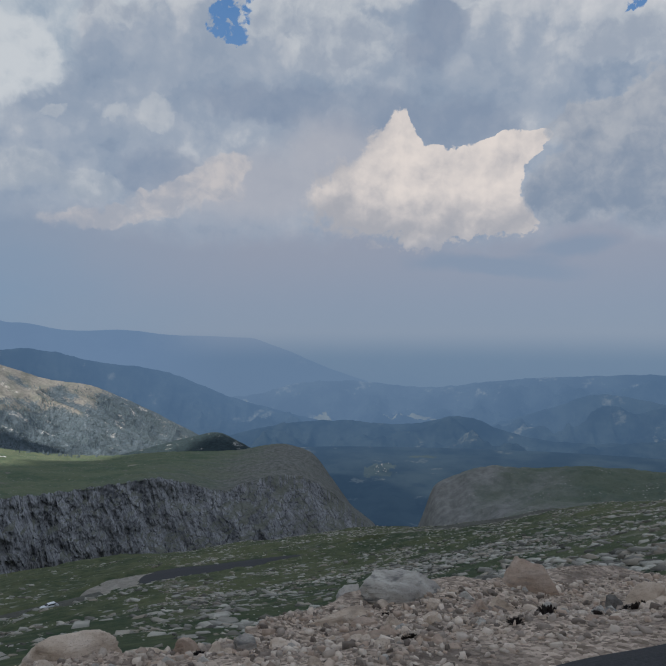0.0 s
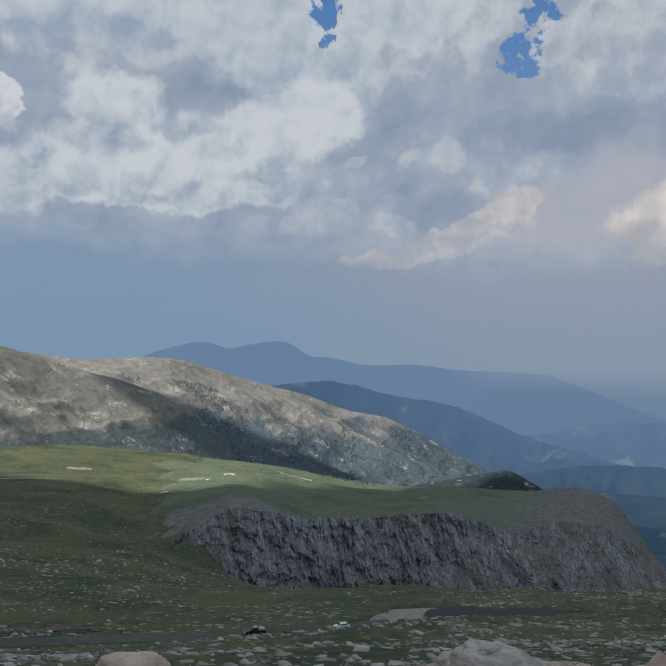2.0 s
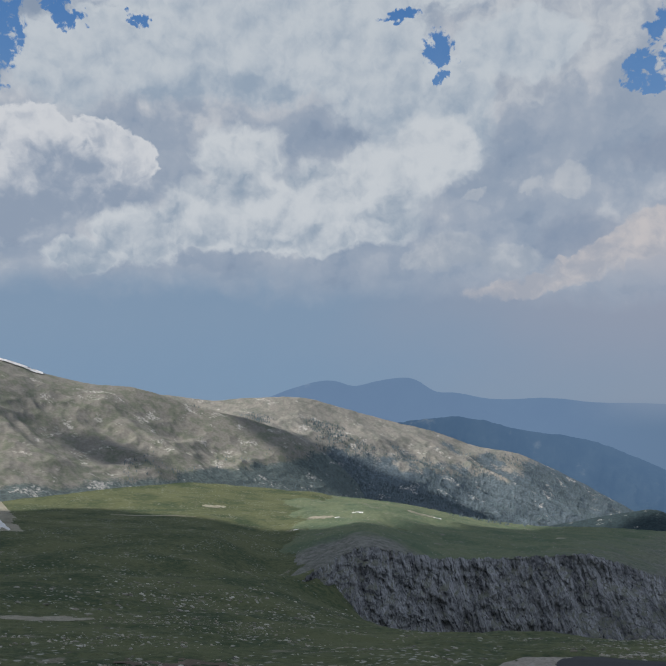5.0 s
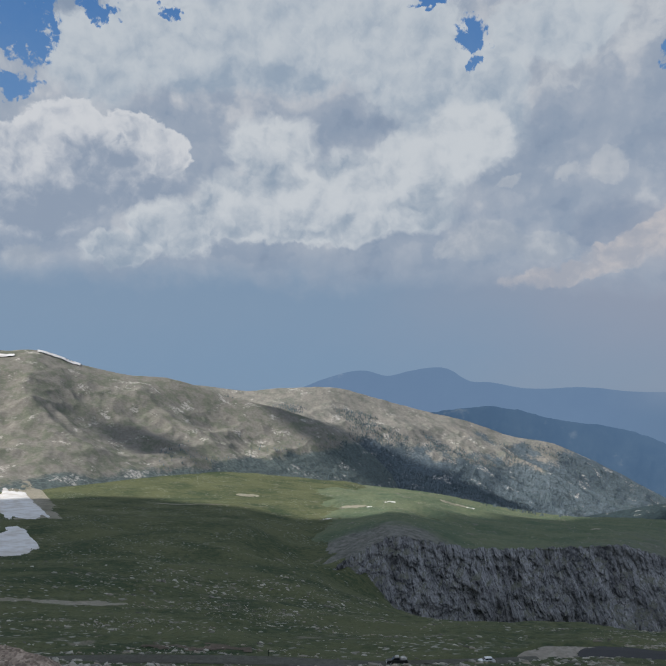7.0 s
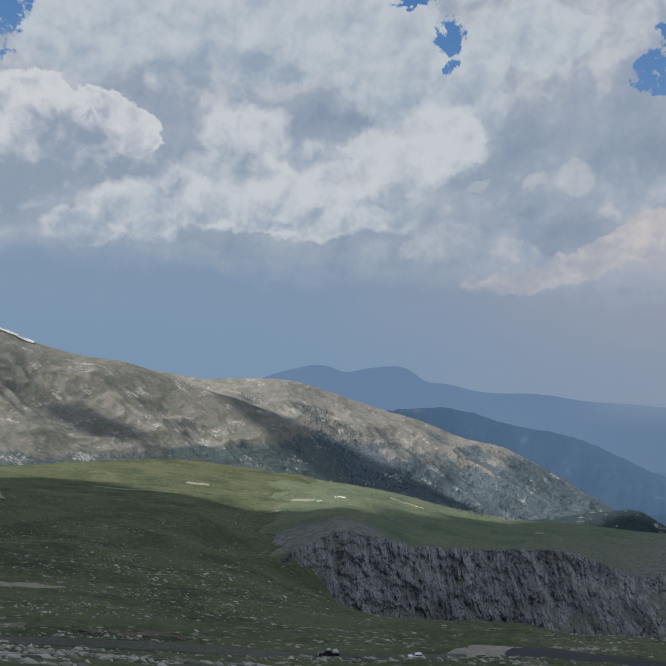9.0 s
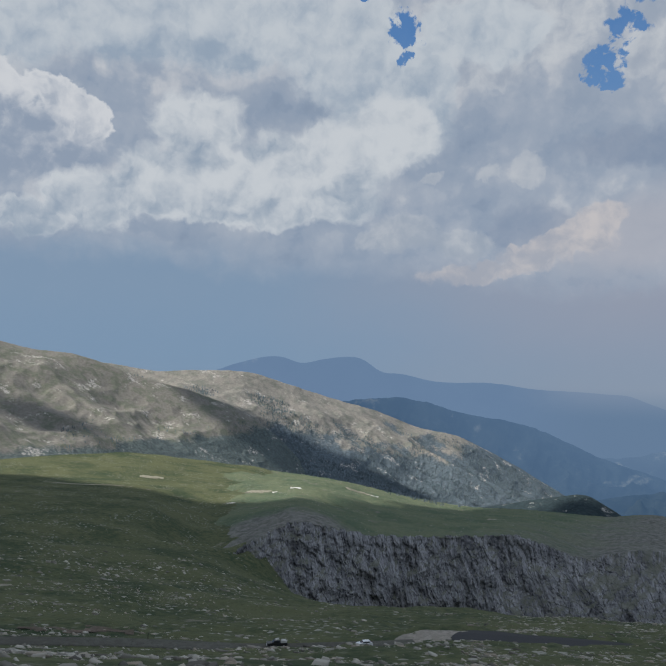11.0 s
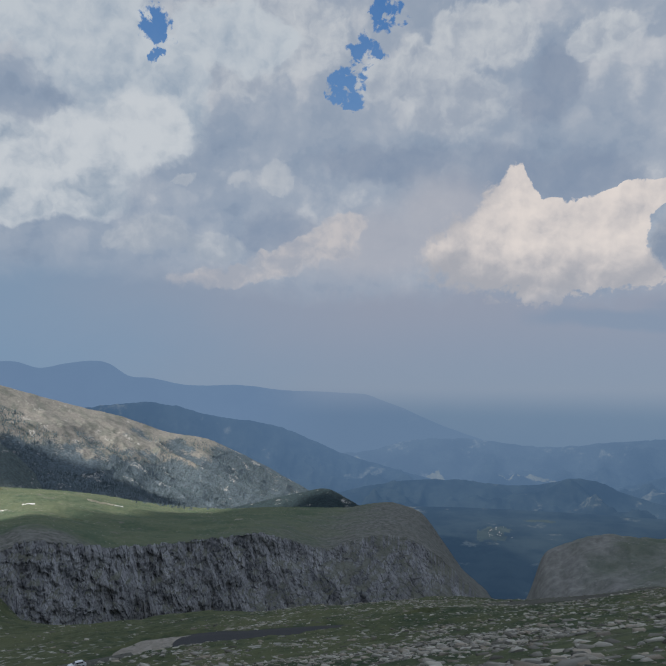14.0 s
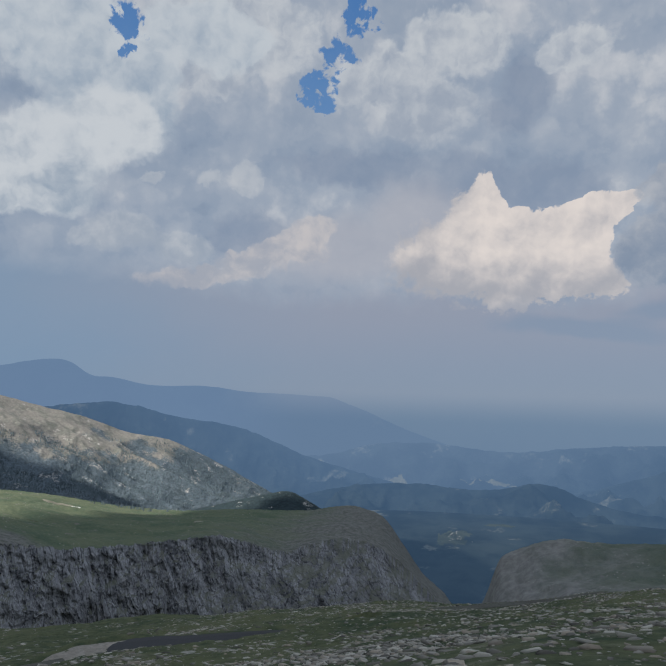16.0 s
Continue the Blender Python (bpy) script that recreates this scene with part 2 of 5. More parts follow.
    colour = cloud_layer(colour, UPPER, white, pale, 19.0, 27.0, UPPER_SHADE, 0.26, 0.12, 0.35, 1.0, 0.55, 0.08)
    # blue gaps
    open_sky = union(torn, GAPS, 1.12)
    hole = n.math("MULTIPLY_ADD", n.math("MULTIPLY_ADD", curl, 3.0, n.math("MULTIPLY_ADD", heaps, -0.5, -1.42)), n.smooth(open_sky, 0.0, 0.25), open_sky)
    blue = n.mix(n.smooth(el, 18.0, 34.0), rgb(0.12, 0.25, 0.48), rgb(0.055, 0.17, 0.42))
    colour = n.mix(n.smooth(hole, 0.2, 0.5), colour, blue)
    colour = cloud_layer(colour, LEFT, rgb(0.62, 0.64, 0.67), mid_grey, 13.0, 21.0, LEFT_SHADE, 0.28, 0.06, 0.35, 1.0, 0.7, 0.14)
    colour = cloud_layer(colour, BAND, rgb(0.575, 0.61, 0.645), rgb(0.28, 0.35, 0.44), 10.5, 17.0, BAND_SHADE, 0.12, 0.16, 0.2, 1.0, 0.6, 0.22)
    colour = cloud_layer(colour, PUFFS, rgb(0.50, 0.53, 0.57), rgb(0.34, 0.39, 0.46), 10.0, 17.0, (), 0.3, 0.29, 0.8, 0.65)
    # rain haze under the clouds
    side = n.smooth(n.math("MULTIPLY_ADD", broad, 12.0, az), -34.0, 2.0)
    low = n.mix(side, rgb(0.168, 0.268, 0.41), rgb(0.205, 0.27, 0.38))
    high = n.mix(side, rgb(0.205, 0.295, 0.415), rgb(0.285, 0.315, 0.395))
    haze = n.mix(n.smooth(el, -1.0, 8.0), low, high)
    haze = n.mix(n.smooth(el, 0.3, -2.4), haze, rgb(0.125, 0.205, 0.325))
    top = n.math("MULTIPLY_ADD", broad, -5.0, n.math("MULTIPLY_ADD", fine, -2.5, el))
    colour = n.mix(n.smooth(n.math("MULTIPLY_ADD", side, 1.6, top), 4.2, 7.6), haze, colour)
    # the sunlit cream cloud, with a thin veil before it
    veil_body = union(loose, [(-6.0, 11.5, 7.5, 3.4, 8, 1), (0.0, 13.5, 5.5, 3.6, 0, 1)])
    colour = n.mix(n.math("MULTIPLY", n.smooth(veil_body, 0.12, 0.7), 0.75), colour, rgb(0.415, 0.425, 0.475))
    colour = cloud_layer(colour, PINK, rgb(0.56, 0.53, 0.53), rgb(0.37, 0.39, 0.445), 8.5, 13.0, (), 0.3, 0.24, 0.7, 0.85)
    cream = n.math("SUBTRACT", field(tight, CREAM), n.math("MULTIPLY", field(tight, CREAM_CUT), 1.0))
    cream = n.math("ADD", cream, n.math("ADD", n.math("MULTIPLY", n.smooth(cream, 0.02, 0.16), n.math("MULTIPLY_ADD", fine, 0.5, -0.25)), n.math("MULTIPLY", n.smooth(cream, 0.02, 0.16), n.math("ADD", n.math("MULTIPLY_ADD", puff, -1.0, 0.32), n.math("MULTIPLY_ADD", curl, 0.9, -0.45)))))
    tone = n.math("ADD", n.math("MULTIPLY", relief, 1.0), n.math("MULTIPLY_ADD", small, 0.4, n.math("MULTIPLY_ADD", fine, 0.35, 0.05)))
    tone = n.math("ADD", tone, n.math("ADD", n.smooth(el, 6.0, 12.5, -0.3, 0.25), n.smooth(az, 0.0, 6.0, -0.25, 0.0)))
    glow = n.mix(n.smooth(tone, -0.15, 0.75), rgb(0.385, 0.39, 0.425), rgb(0.76, 0.69, 0.645))
    soft = n.smooth(az, -3.0, 8.0, 0.0, 0.28)
    veil = n.smooth(cream, 0.12, n.math("SUBTRACT", 0.62, n.math("MULTIPLY", soft, 1.4)))
    colour = n.mix(n.math("MULTIPLY", veil, n.smooth(n.math("MULTIPLY_ADD", fine, -3.0, el), 3.6, 6.6)), colour, glow)
    colour = cloud_layer(colour, GREYS, rgb(0.42, 0.445, 0.49), rgb(0.225, 0.28, 0.37), 8.0, 18.0, (), 0.2, 0.1, 0.4, 1.0, 0.55)
    band = field(loose, [(13, 5.3, 9, 1.1, -3, 1.0), (19, 6.6, 5, 1.0, 4, 0.8)])
    colour = n.mix(n.math("MULTIPLY", n.smooth(band, 0.05, 0.6), 0.75), colour, rgb(0.215, 0.28, 0.385))
    # the cloud field goes on, more evenly, round and over the viewer
    colour = n.mix(n.smooth(el, 34.0, 46.0), colour, n.mix(n.smooth(broad, 0.3, 0.7), rgb(0.40, 0.49, 0.65), rgb(0.69, 0.77, 0.88)))
    a = n.add("ShaderNodeBackground", {"Color": sky.outputs[0], "Strength": 0.1})
    b = n.add("ShaderNodeBackground", {"Color": colour, "Strength": 1.0})
    m = n.add("ShaderNodeMixShader", {0: 0.95, 1: a.outputs[0], 2: b.outputs[0]})
    n.add("ShaderNodeOutputWorld", {0: m.outputs[0]})


build_world()
scene.view_settings.exposure = 0.0

# ---- materials ----


def material(name):
    m = bpy.data.materials.new(name)
    m.use_nodes = True
    n = Nodes(m.node_tree)
    n.out = n.add("ShaderNodeOutputMaterial")
    n.pos = n.add("ShaderNodeNewGeometry").outputs["Position"]
    return m, n


def finish(n, colour, rough=0.9, bump=None, strength=0.5, distance=0.1, spec=0.2):
    ins = {"Base Color": colour, "Roughness": rough, "Specular IOR Level": spec}
    if bump is not None:
        ins["Normal"] = n.add("ShaderNodeBump", {"Strength": strength, "Distance": distance, "Height": bump}).outputs[0]
    n.add("ShaderNodeOutputMaterial")
    s = n.add("ShaderNodeBsdfPrincipled", ins)
    n.plug(s.outputs[0], n.out.inputs[0])


def plain(name, colour, rough=0.9):
    m, n = material(name)
    v = n.noise(n.pos, 0.02, 5)
    finish(n, n.mix(n.smooth(v, 0.3, 0.7), tuple(0.75 * c for c in colour[:3]) + (1,), tuple(1.25 * c for c in colour[:3]) + (1,)), rough)
    return m


def far_haze(name, base, haze, amount, clearing=0.68, fade=None):
    """Distance: woods with pale clearings, air haze painted over them as emission."""
    m, n = material(name)
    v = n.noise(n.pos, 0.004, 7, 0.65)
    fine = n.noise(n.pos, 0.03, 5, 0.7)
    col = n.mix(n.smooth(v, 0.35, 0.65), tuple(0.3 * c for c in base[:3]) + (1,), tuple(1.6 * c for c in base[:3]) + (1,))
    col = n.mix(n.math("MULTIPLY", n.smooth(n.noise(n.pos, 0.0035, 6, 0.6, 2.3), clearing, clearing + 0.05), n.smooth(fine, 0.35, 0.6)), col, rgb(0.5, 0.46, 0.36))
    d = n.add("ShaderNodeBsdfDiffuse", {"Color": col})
    # painted haze turns to the sky's tone towards one end
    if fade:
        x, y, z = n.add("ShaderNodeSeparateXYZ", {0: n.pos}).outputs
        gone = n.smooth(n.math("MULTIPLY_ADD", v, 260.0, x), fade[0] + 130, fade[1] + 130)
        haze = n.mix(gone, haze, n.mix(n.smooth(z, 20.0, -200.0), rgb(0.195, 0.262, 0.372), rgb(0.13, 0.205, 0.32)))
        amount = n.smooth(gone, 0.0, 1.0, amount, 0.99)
    # the haze is a glowing colour mixed over the diffuse one
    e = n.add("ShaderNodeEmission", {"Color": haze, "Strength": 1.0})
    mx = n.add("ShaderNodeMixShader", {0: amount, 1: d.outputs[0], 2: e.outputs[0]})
    n.plug(mx.outputs[0], n.out.inputs[0])
    return m


def tundra(name, grass, dry, bare, stony=0.64, rubble=None, spot=None, scree=(0.085, 0.21)):
    """Low alpine grass in patches, dry tufts, bare soil and pale stones."""
    m, n = material(name)
    patch = n.noise(n.pos, 0.012, 6, 0.6)
    tuft = n.noise(n.pos, 0.16, 6, 0.65)
    blade = n.noise(n.pos, 1.7, 4, 0.7)
    col = n.mix(n.smooth(n.math("MULTIPLY_ADD", tuft, 0.6, n.math("MULTIPLY", patch, 0.7)), 0.50, 0.74), grass, dry)
    col = n.mix(n.smooth(n.noise(n.pos, 0.035, 7, 0.62, 2.2), 0.60, 0.70), col, bare)
    clod = n.noise(n.pos, 0.5, 5, 0.7)
    col = n.mix(n.math("MULTIPLY", n.smooth(clod, 0.52, 0.66), 0.6), col, n.mix(0.7, col, rgb(0.02, 0.022, 0.013)))
    col = n.mix(n.math("MULTIPLY", n.smooth(clod, 0.46, 0.36), 0.45), col, dry)
    col = n.mix(n.math("MULTIPLY", n.smooth(blade, 0.3, 0.75), 0.6), col, n.mix(0.5, col, rgb(0.02, 0.025, 0.012)))
    speck = n.add("ShaderNodeTexVoronoi", {"Vector": n.pos, "Scale": 0.24, "Randomness": 1.0}).outputs
    pick = n.math("GREATER_THAN", n.add("ShaderNodeSeparateColor", {0: speck["Color"]}).outputs[0], stony)
    where = n.smooth(n.noise(n.pos, 0.02, 4, 0.6), 0.46, 0.60)
    dot = n.math("MULTIPLY", n.math("MULTIPLY", n.smooth(speck["Distance"], 0.34, 0.22), pick), where)
    col = n.mix(dot, col, rgb(0.30, 0.29, 0.26))
    if rubble:
        x, y, z = n.add("ShaderNodeSeparateXYZ", {0: n.pos}).outputs
        much = n.smooth(n.math("MULTIPLY_ADD", n.noise(n.pos, 0.015, 5, 0.6), 420.0, x), rubble[0], rubble[1])
        if spot:
            off = n.add("ShaderNodeVectorMath", {0: n.add("ShaderNodeCombineXYZ", {0: x, 1: y}).outputs[0], 1: (spot[0], spot[1], 0.0)}, operation="DISTANCE").outputs["Value"]
            much = n.math("MAXIMUM", much, n.smooth(n.math("MULTIPLY_ADD", n.noise(n.pos, 0.02, 5, 0.6), 160.0, off), spot[2] + 110, spot[2] + 30))
        scree = n.mix(n.smooth(n.noise(n.pos, 0.09, 7, 0.7), 0.35, 0.65), rgb(scree[0], 0.97 * scree[0], 0.95 * scree[0]), rgb(scree[1], 0.97 * scree[1], 0.93 * scree[1]))
        col = n.mix(n.math("MULTIPLY", much, 0.8), col, scree)
    h = n.math("ADD", n.math("MULTIPLY", tuft, 1.2), n.math("MULTIPLY", blade, 0.25))
    finish(n, col, 0.95, h, 0.5, 0.5, 0.1)
    return m


M_ground = tundra("tundra", rgb(0.040, 0.062, 0.033), rgb(0.112, 0.122, 0.063), rgb(0.20, 0.185, 0.145), 0.5)
M_plateau = tundra("plateau_tundra", rgb(0.078, 0.118, 0.075), rgb(0.138, 0.16, 0.098), rgb(0.19, 0.18, 0.155), 0.7, (-200.0, 100.0), (-490.0, 740.0, 150.0))


def rock_face(name, low, high, scale=0.05):
    """Weathered granite: slanting bands, cracks and lichen."""
    m, n = material(name)
    lean = n.add("ShaderNodeMapping", {"Vector": n.pos, "Rotation": (0.0, radians(17), 0.0)}).outputs[0]
    tall = n.add("ShaderNodeMapping", {"Vector": lean, "Scale": (1.0, 1.0, 0.22)}).outputs[0]
    streak = n.noise(tall, scale, 7, 0.65, 2.0, 0.6)
    grain = n.noise(n.pos, scale * 7, 6, 0.65)
    stain = n.noise(n.pos, scale * 0.3, 5, 0.6)
    cell = n.add("ShaderNodeTexVoronoi", {"Vector": tall, "Scale": scale * 2.2, "Randomness": 1.0}, feature="DISTANCE_TO_EDGE").outputs[0]
    crack = n.smooth(n.math("ADD", cell, n.math("MULTIPLY_ADD", grain, 0.25, -0.125)), 0.07, 0.0)
    col = n.mix(n.smooth(n.math("MULTIPLY_ADD", grain, 0.5, n.math("MULTIPLY", streak, 0.7)), 0.42, 0.78), low, high)
    col = n.mix(n.math("MULTIPLY", n.smooth(stain, 0.46, 0.68), 0.5), col, rgb(0.115, 0.112, 0.105))
    col = n.mix(n.math("MULTIPLY", crack, 0.7), col, rgb(0.04, 0.04, 0.043))
    col = n.mix(n.math("MULTIPLY", n.smooth(grain, 0.62, 0.72), 0.5), col, rgb(0.42, 0.41, 0.40))
    up = n.add("ShaderNodeSeparateXYZ", {0: n.add("ShaderNodeNewGeometry").outputs["Normal"]}).outputs[2]
    turf = n.smooth(n.math("MULTIPLY_ADD", grain, 0.5, up), 0.82, 1.12)
    col = n.mix(n.math("MULTIPLY", turf, 0.75), col, rgb(0.13, 0.135, 0.10))
    finish(n, col, 0.9, n.math("SUBTRACT", n.math("ADD", grain, streak), n.math("MULTIPLY", crack, 0.6)), 0.6, 2.0, 0.15)
    return m


M_rock = rock_face("cliff_rock", rgb(0.08, 0.083, 0.092), rgb(0.40, 0.40, 0.41), 0.04)


def mountain_side(name, bare, grassy, forest, top_left, top_right, x_left, x_right, spread=90.0):
    """Bare alpine ground above a ragged tree line that sinks from left to right, with pale outcrops."""
    m, n = material(name)
    x, y, z = n.add("ShaderNodeSeparateXYZ", {0: n.pos}).outputs
    line = n.add("ShaderNodeMapRange", {0: x, 1: x_left, 2: x_right, 3: top_left, 4: top_right}).outputs[0]
    big = n.noise(n.pos, 0.005, 6, 0.62)
    mid = n.noise(n.pos, 0.022, 6, 0.65)
    fine = n.noise(n.pos, 0.12, 5, 0.7)
    over = n.math("SUBTRACT", z, line)
    over = n.math("ADD", over, n.math("MULTIPLY_ADD", big, spread * 3.2, -spread * 1.6))
    over = n.math("ADD", over, n.math("MULTIPLY_ADD", fine, spread * 0.9, -spread * 0.45))
    col = n.mix(n.smooth(mid, 0.42, 0.62), bare, grassy)
    col = n.mix(n.smooth(fine, 0.35, 0.7), n.mix(0.35, col, rgb(0.05, 0.05, 0.045)), col)
    wood = n.mix(n.smooth(fine, 0.35, 0.65), tuple(0.6 * c for c in forest[:3]) + (1,), forest)
    col = n.mix(n.smooth(over, -14.0, 14.0), wood, col)
    crag = n.math("MULTIPLY", n.smooth(n.noise(n.pos, 0.014, 7, 0.7), 0.57, 0.64), n.smooth(fine, 0.40, 0.60))
    col = n.mix(crag, col, rgb(0.44, 0.42, 0.39))
    finish(n, col, 0.95, n.math("ADD", mid, n.math("MULTIPLY", fine, 0.5)), 0.6, 6.0, 0.1)
    return m


# forest colour is paled and blued to stand in for air haze
M_mount = mountain_side("ridge_side", rgb(0.285, 0.268, 0.24), rgb(0.195, 0.20, 0.175), rgb(0.125, 0.16, 0.185), -85, -290, -2000, -1000)
M_spur = mountain_side("spur_side", rgb(0.235, 0.222, 0.198), rgb(0.165, 0.176, 0.138), rgb(0.12, 0.15, 0.15), -420, -120, -1750, -1330, 60)
M_hill = tundra("side_hill", rgb(0.085, 0.115, 0.09), rgb(0.12, 0.14, 0.105), rgb(0.16, 0.16, 0.15), 0.75, (560.0, 330.0), None, (0.17, 0.27))
M_forest_hill = mountain_side("wooded_hill", rgb(0.09, 0.10, 0.08), rgb(0.07, 0.085, 0.06), rgb(0.036, 0.055, 0.062), -270, -300, -700, -200, 30)


def gravel_mat(name, a, b, dark, scale):
    m, n = material(name)
    grit = n.add("ShaderNodeTexVoronoi", {"Vector": n.pos, "Scale": scale, "Randomness": 1.0}).outputs
    tone = n.add("ShaderNodeSeparateColor", {0: grit["Color"]}).outputs[0]
    broad = n.noise(n.pos, scale * 0.04, 5, 0.6)
    col = n.mix(tone, a, b)
    col = n.mix(n.smooth(broad, 0.45, 0.68), col, dark)
    h = n.math("ADD", n.math("MULTIPLY", grit["Distance"], -0.8), n.noise(n.pos, scale * 3, 4))
    finish(n, col, 0.95, h, 0.8, 0.5 / scale, 0.1)
    return m


M_gravel = gravel_mat("tan_gravel", rgb(0.17, 0.13, 0.10), rgb(0.60, 0.48, 0.385), rgb(0.17, 0.135, 0.11), 38.0)
M_pale_gravel = gravel_mat("pale_gravel", rgb(0.26, 0.235, 0.20), rgb(0.36, 0.33, 0.285), rgb(0.22, 0.20, 0.17), 1.2)
M_dirt_road = gravel_mat("dusty_road", rgb(0.10, 0.10, 0.085), rgb(0.13, 0.128, 0.11), rgb(0.095, 0.092, 0.078), 0.8)
M_gravel_bank = gravel_mat("brown_bank", rgb(0.13, 0.10, 0.08), rgb(0.20, 0.165, 0.135), rgb(0.11, 0.09, 0.07), 0.7)
M_asphalt = gravel_mat("asphalt", rgb(0.052, 0.053, 0.056), rgb(0.07, 0.071, 0.074), rgb(0.06, 0.06, 0.061), 60.0)


def stone_mat(name, a, b, warm):
    """Loose stones, each with a tone of its own."""
    m, n = material(name)
    own = n.add("ShaderNodeNewGeometry").outputs["Random Per Island"]
    grain = n.noise(n.pos, 14.0, 5, 0.7)
    col = n.mix(own, a, b)
    col = n.mix(n.math("MULTIPLY", n.smooth(n.math("FRACT", n.math("MULTIPLY", own, 7.3)), 0.6, 1.0), 0.7), col, warm)
    col = n.mix(n.math("MULTIPLY", n.smooth(grain, 0.5, 0.7), 0.4), col, n.mix(0.5, col, rgb(0.05, 0.05, 0.05)))
    finish(n, col, 0.9, grain, 0.5, 0.03, 0.15)
    return m


M_stone = stone_mat("field_stone", rgb(0.09, 0.085, 0.073), rgb(0.48, 0.455, 0.395), rgb(0.34, 0.285, 0.22))
M_tan_stone = stone_mat("tan_stone", rgb(0.14, 0.11, 0.09), rgb(0.68, 0.57, 0.47), rgb(0.48, 0.35, 0.26))


def boulder_mat(name, a, b, streak):
    m, n = material(name)
    bent = n.add("ShaderNodeMapping", {"Vector": n.pos, "Rotation": (0.5, 0.3, 0.4), "Scale": (3, 3, 16)}).outputs[0]
    band = n.noise(bent, 1.6, 6, 0.65)
    speck = n.noise(n.pos, 70.0, 4, 0.7)
    broad = n.noise(n.pos, 4.0, 5, 0.6)
    col = n.mix(n.smooth(broad, 0.35, 0.65), a, b)
    col = n.mix(n.math("MULTIPLY", n.smooth(band, 0.5, 0.66), streak), col, rgb(0.09, 0.09, 0.09))
    col = n.mix(n.math("MULTIPLY", n.smooth(speck, 0.56, 0.66), 0.35), col, rgb(0.06, 0.06, 0.06))
    finish(n, col, 0.88, n.math("ADD", n.math("MULTIPLY", speck, 0.3), n.math("ADD", band, broad)), 0.6, 0.03, 0.2)
    return m


M_grey_boulder = boulder_mat("grey_boulder", rgb(0.33, 0.30, 0.265), rgb(0.49, 0.455, 0.40), 0.75)
M_tan_boulder = boulder_mat("tan_boulder", rgb(0.44, 0.34, 0.255), rgb(0.60, 0.49, 0.395), 0.3)
M_red_boulder = boulder_mat("reddish_boulder", rgb(0.35, 0.255, 0.19), rgb(0.45, 0.345, 0.27), 0.3)
M_dark_boulder = boulder_mat("dark_boulder", rgb(0.11, 0.10, 0.09), rgb(0.16, 0.145, 0.13), 0.3)
M_slab = boulder_mat("weathered_slab", rgb(0.22, 0.205, 0.18), rgb(0.36, 0.34, 0.30), 0.45)
M_clod = boulder_mat("dark_weed", rgb(0.022, 0.016, 0.014), rgb(0.04, 0.028, 0.022), 0.2)


def snow_mat():
    m, n = material("old_snow")
    v = n.noise(n.pos, 0.05, 6, 0.6)
    finish(n, n.mix(n.smooth(v, 0.35, 0.7), rgb(0.66, 0.66, 0.67), rgb(0.48, 0.45, 0.42)), 0.7, v, 0.3, 1.0, 0.3)
    return m


M_snow = snow_mat()
M_sandy = gravel_mat("bare_sand", rgb(0.23, 0.215, 0.17), rgb(0.33, 0.305, 0.25), rgb(0.18, 0.17, 0.13), 0.4)
# needles lightened towards blue, air haze put into their base colour
M_needles = plain("spruce", rgb(0.085, 0.115, 0.13))
# skyline almost wholly in painted haze
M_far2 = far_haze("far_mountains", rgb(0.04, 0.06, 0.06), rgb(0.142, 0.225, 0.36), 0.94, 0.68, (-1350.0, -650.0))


def deep_haze(name):
    """Woods and clearings under painted air haze, paler and bluer with distance."""
    m, n = material(name)
    x, y, z = n.add("ShaderNodeSeparateXYZ", {0: n.pos}).outputs
    # colour of the painted haze, by distance along y
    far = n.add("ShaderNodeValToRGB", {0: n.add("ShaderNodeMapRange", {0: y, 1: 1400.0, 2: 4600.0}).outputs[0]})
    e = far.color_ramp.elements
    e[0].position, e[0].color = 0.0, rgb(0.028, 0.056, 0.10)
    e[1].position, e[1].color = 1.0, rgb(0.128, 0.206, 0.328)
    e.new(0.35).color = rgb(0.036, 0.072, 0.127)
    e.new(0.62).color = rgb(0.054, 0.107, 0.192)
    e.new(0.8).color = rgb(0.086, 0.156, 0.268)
    v = n.noise(n.pos, 0.005, 7, 0.65)
    fine = n.noise(n.pos, 0.03, 5, 0.7)
    col = n.mix(n.smooth(v, 0.38, 0.62), rgb(0.025, 0.035, 0.04), rgb(0.065, 0.085, 0.085))
    glade = n.math("MULTIPLY", n.smooth(n.noise(n.pos, 0.0045, 6, 0.6, 2.3), 0.60, 0.66), n.smooth(fine, 0.35, 0.6))
    col = n.mix(glade, col, rgb(0.27, 0.28, 0.24))
    d = n.add("ShaderNodeBsdfDiffuse", {"Color": col})
    # haze is laid over the woods as emission
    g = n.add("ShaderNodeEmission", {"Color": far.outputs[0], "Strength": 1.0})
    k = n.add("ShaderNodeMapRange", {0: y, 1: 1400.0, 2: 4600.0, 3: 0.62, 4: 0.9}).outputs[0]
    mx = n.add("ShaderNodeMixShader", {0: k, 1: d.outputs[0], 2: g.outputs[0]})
    n.plug(mx.outputs[0], n.out.inputs[0])
    return m


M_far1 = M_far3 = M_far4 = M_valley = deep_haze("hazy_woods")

# ---- shape helpers ----


def vhash(i, j, k, seed):
    h = (i * 374761393 + j * 668265263 + k * 2147483647 + seed * 974634777) & 0xFFFFFFFF
    h = ((h ^ (h >> 13)) * 1274126177) & 0xFFFFFFFF
    return ((h ^ (h >> 16)) & 0xFFFF) / 65535.0


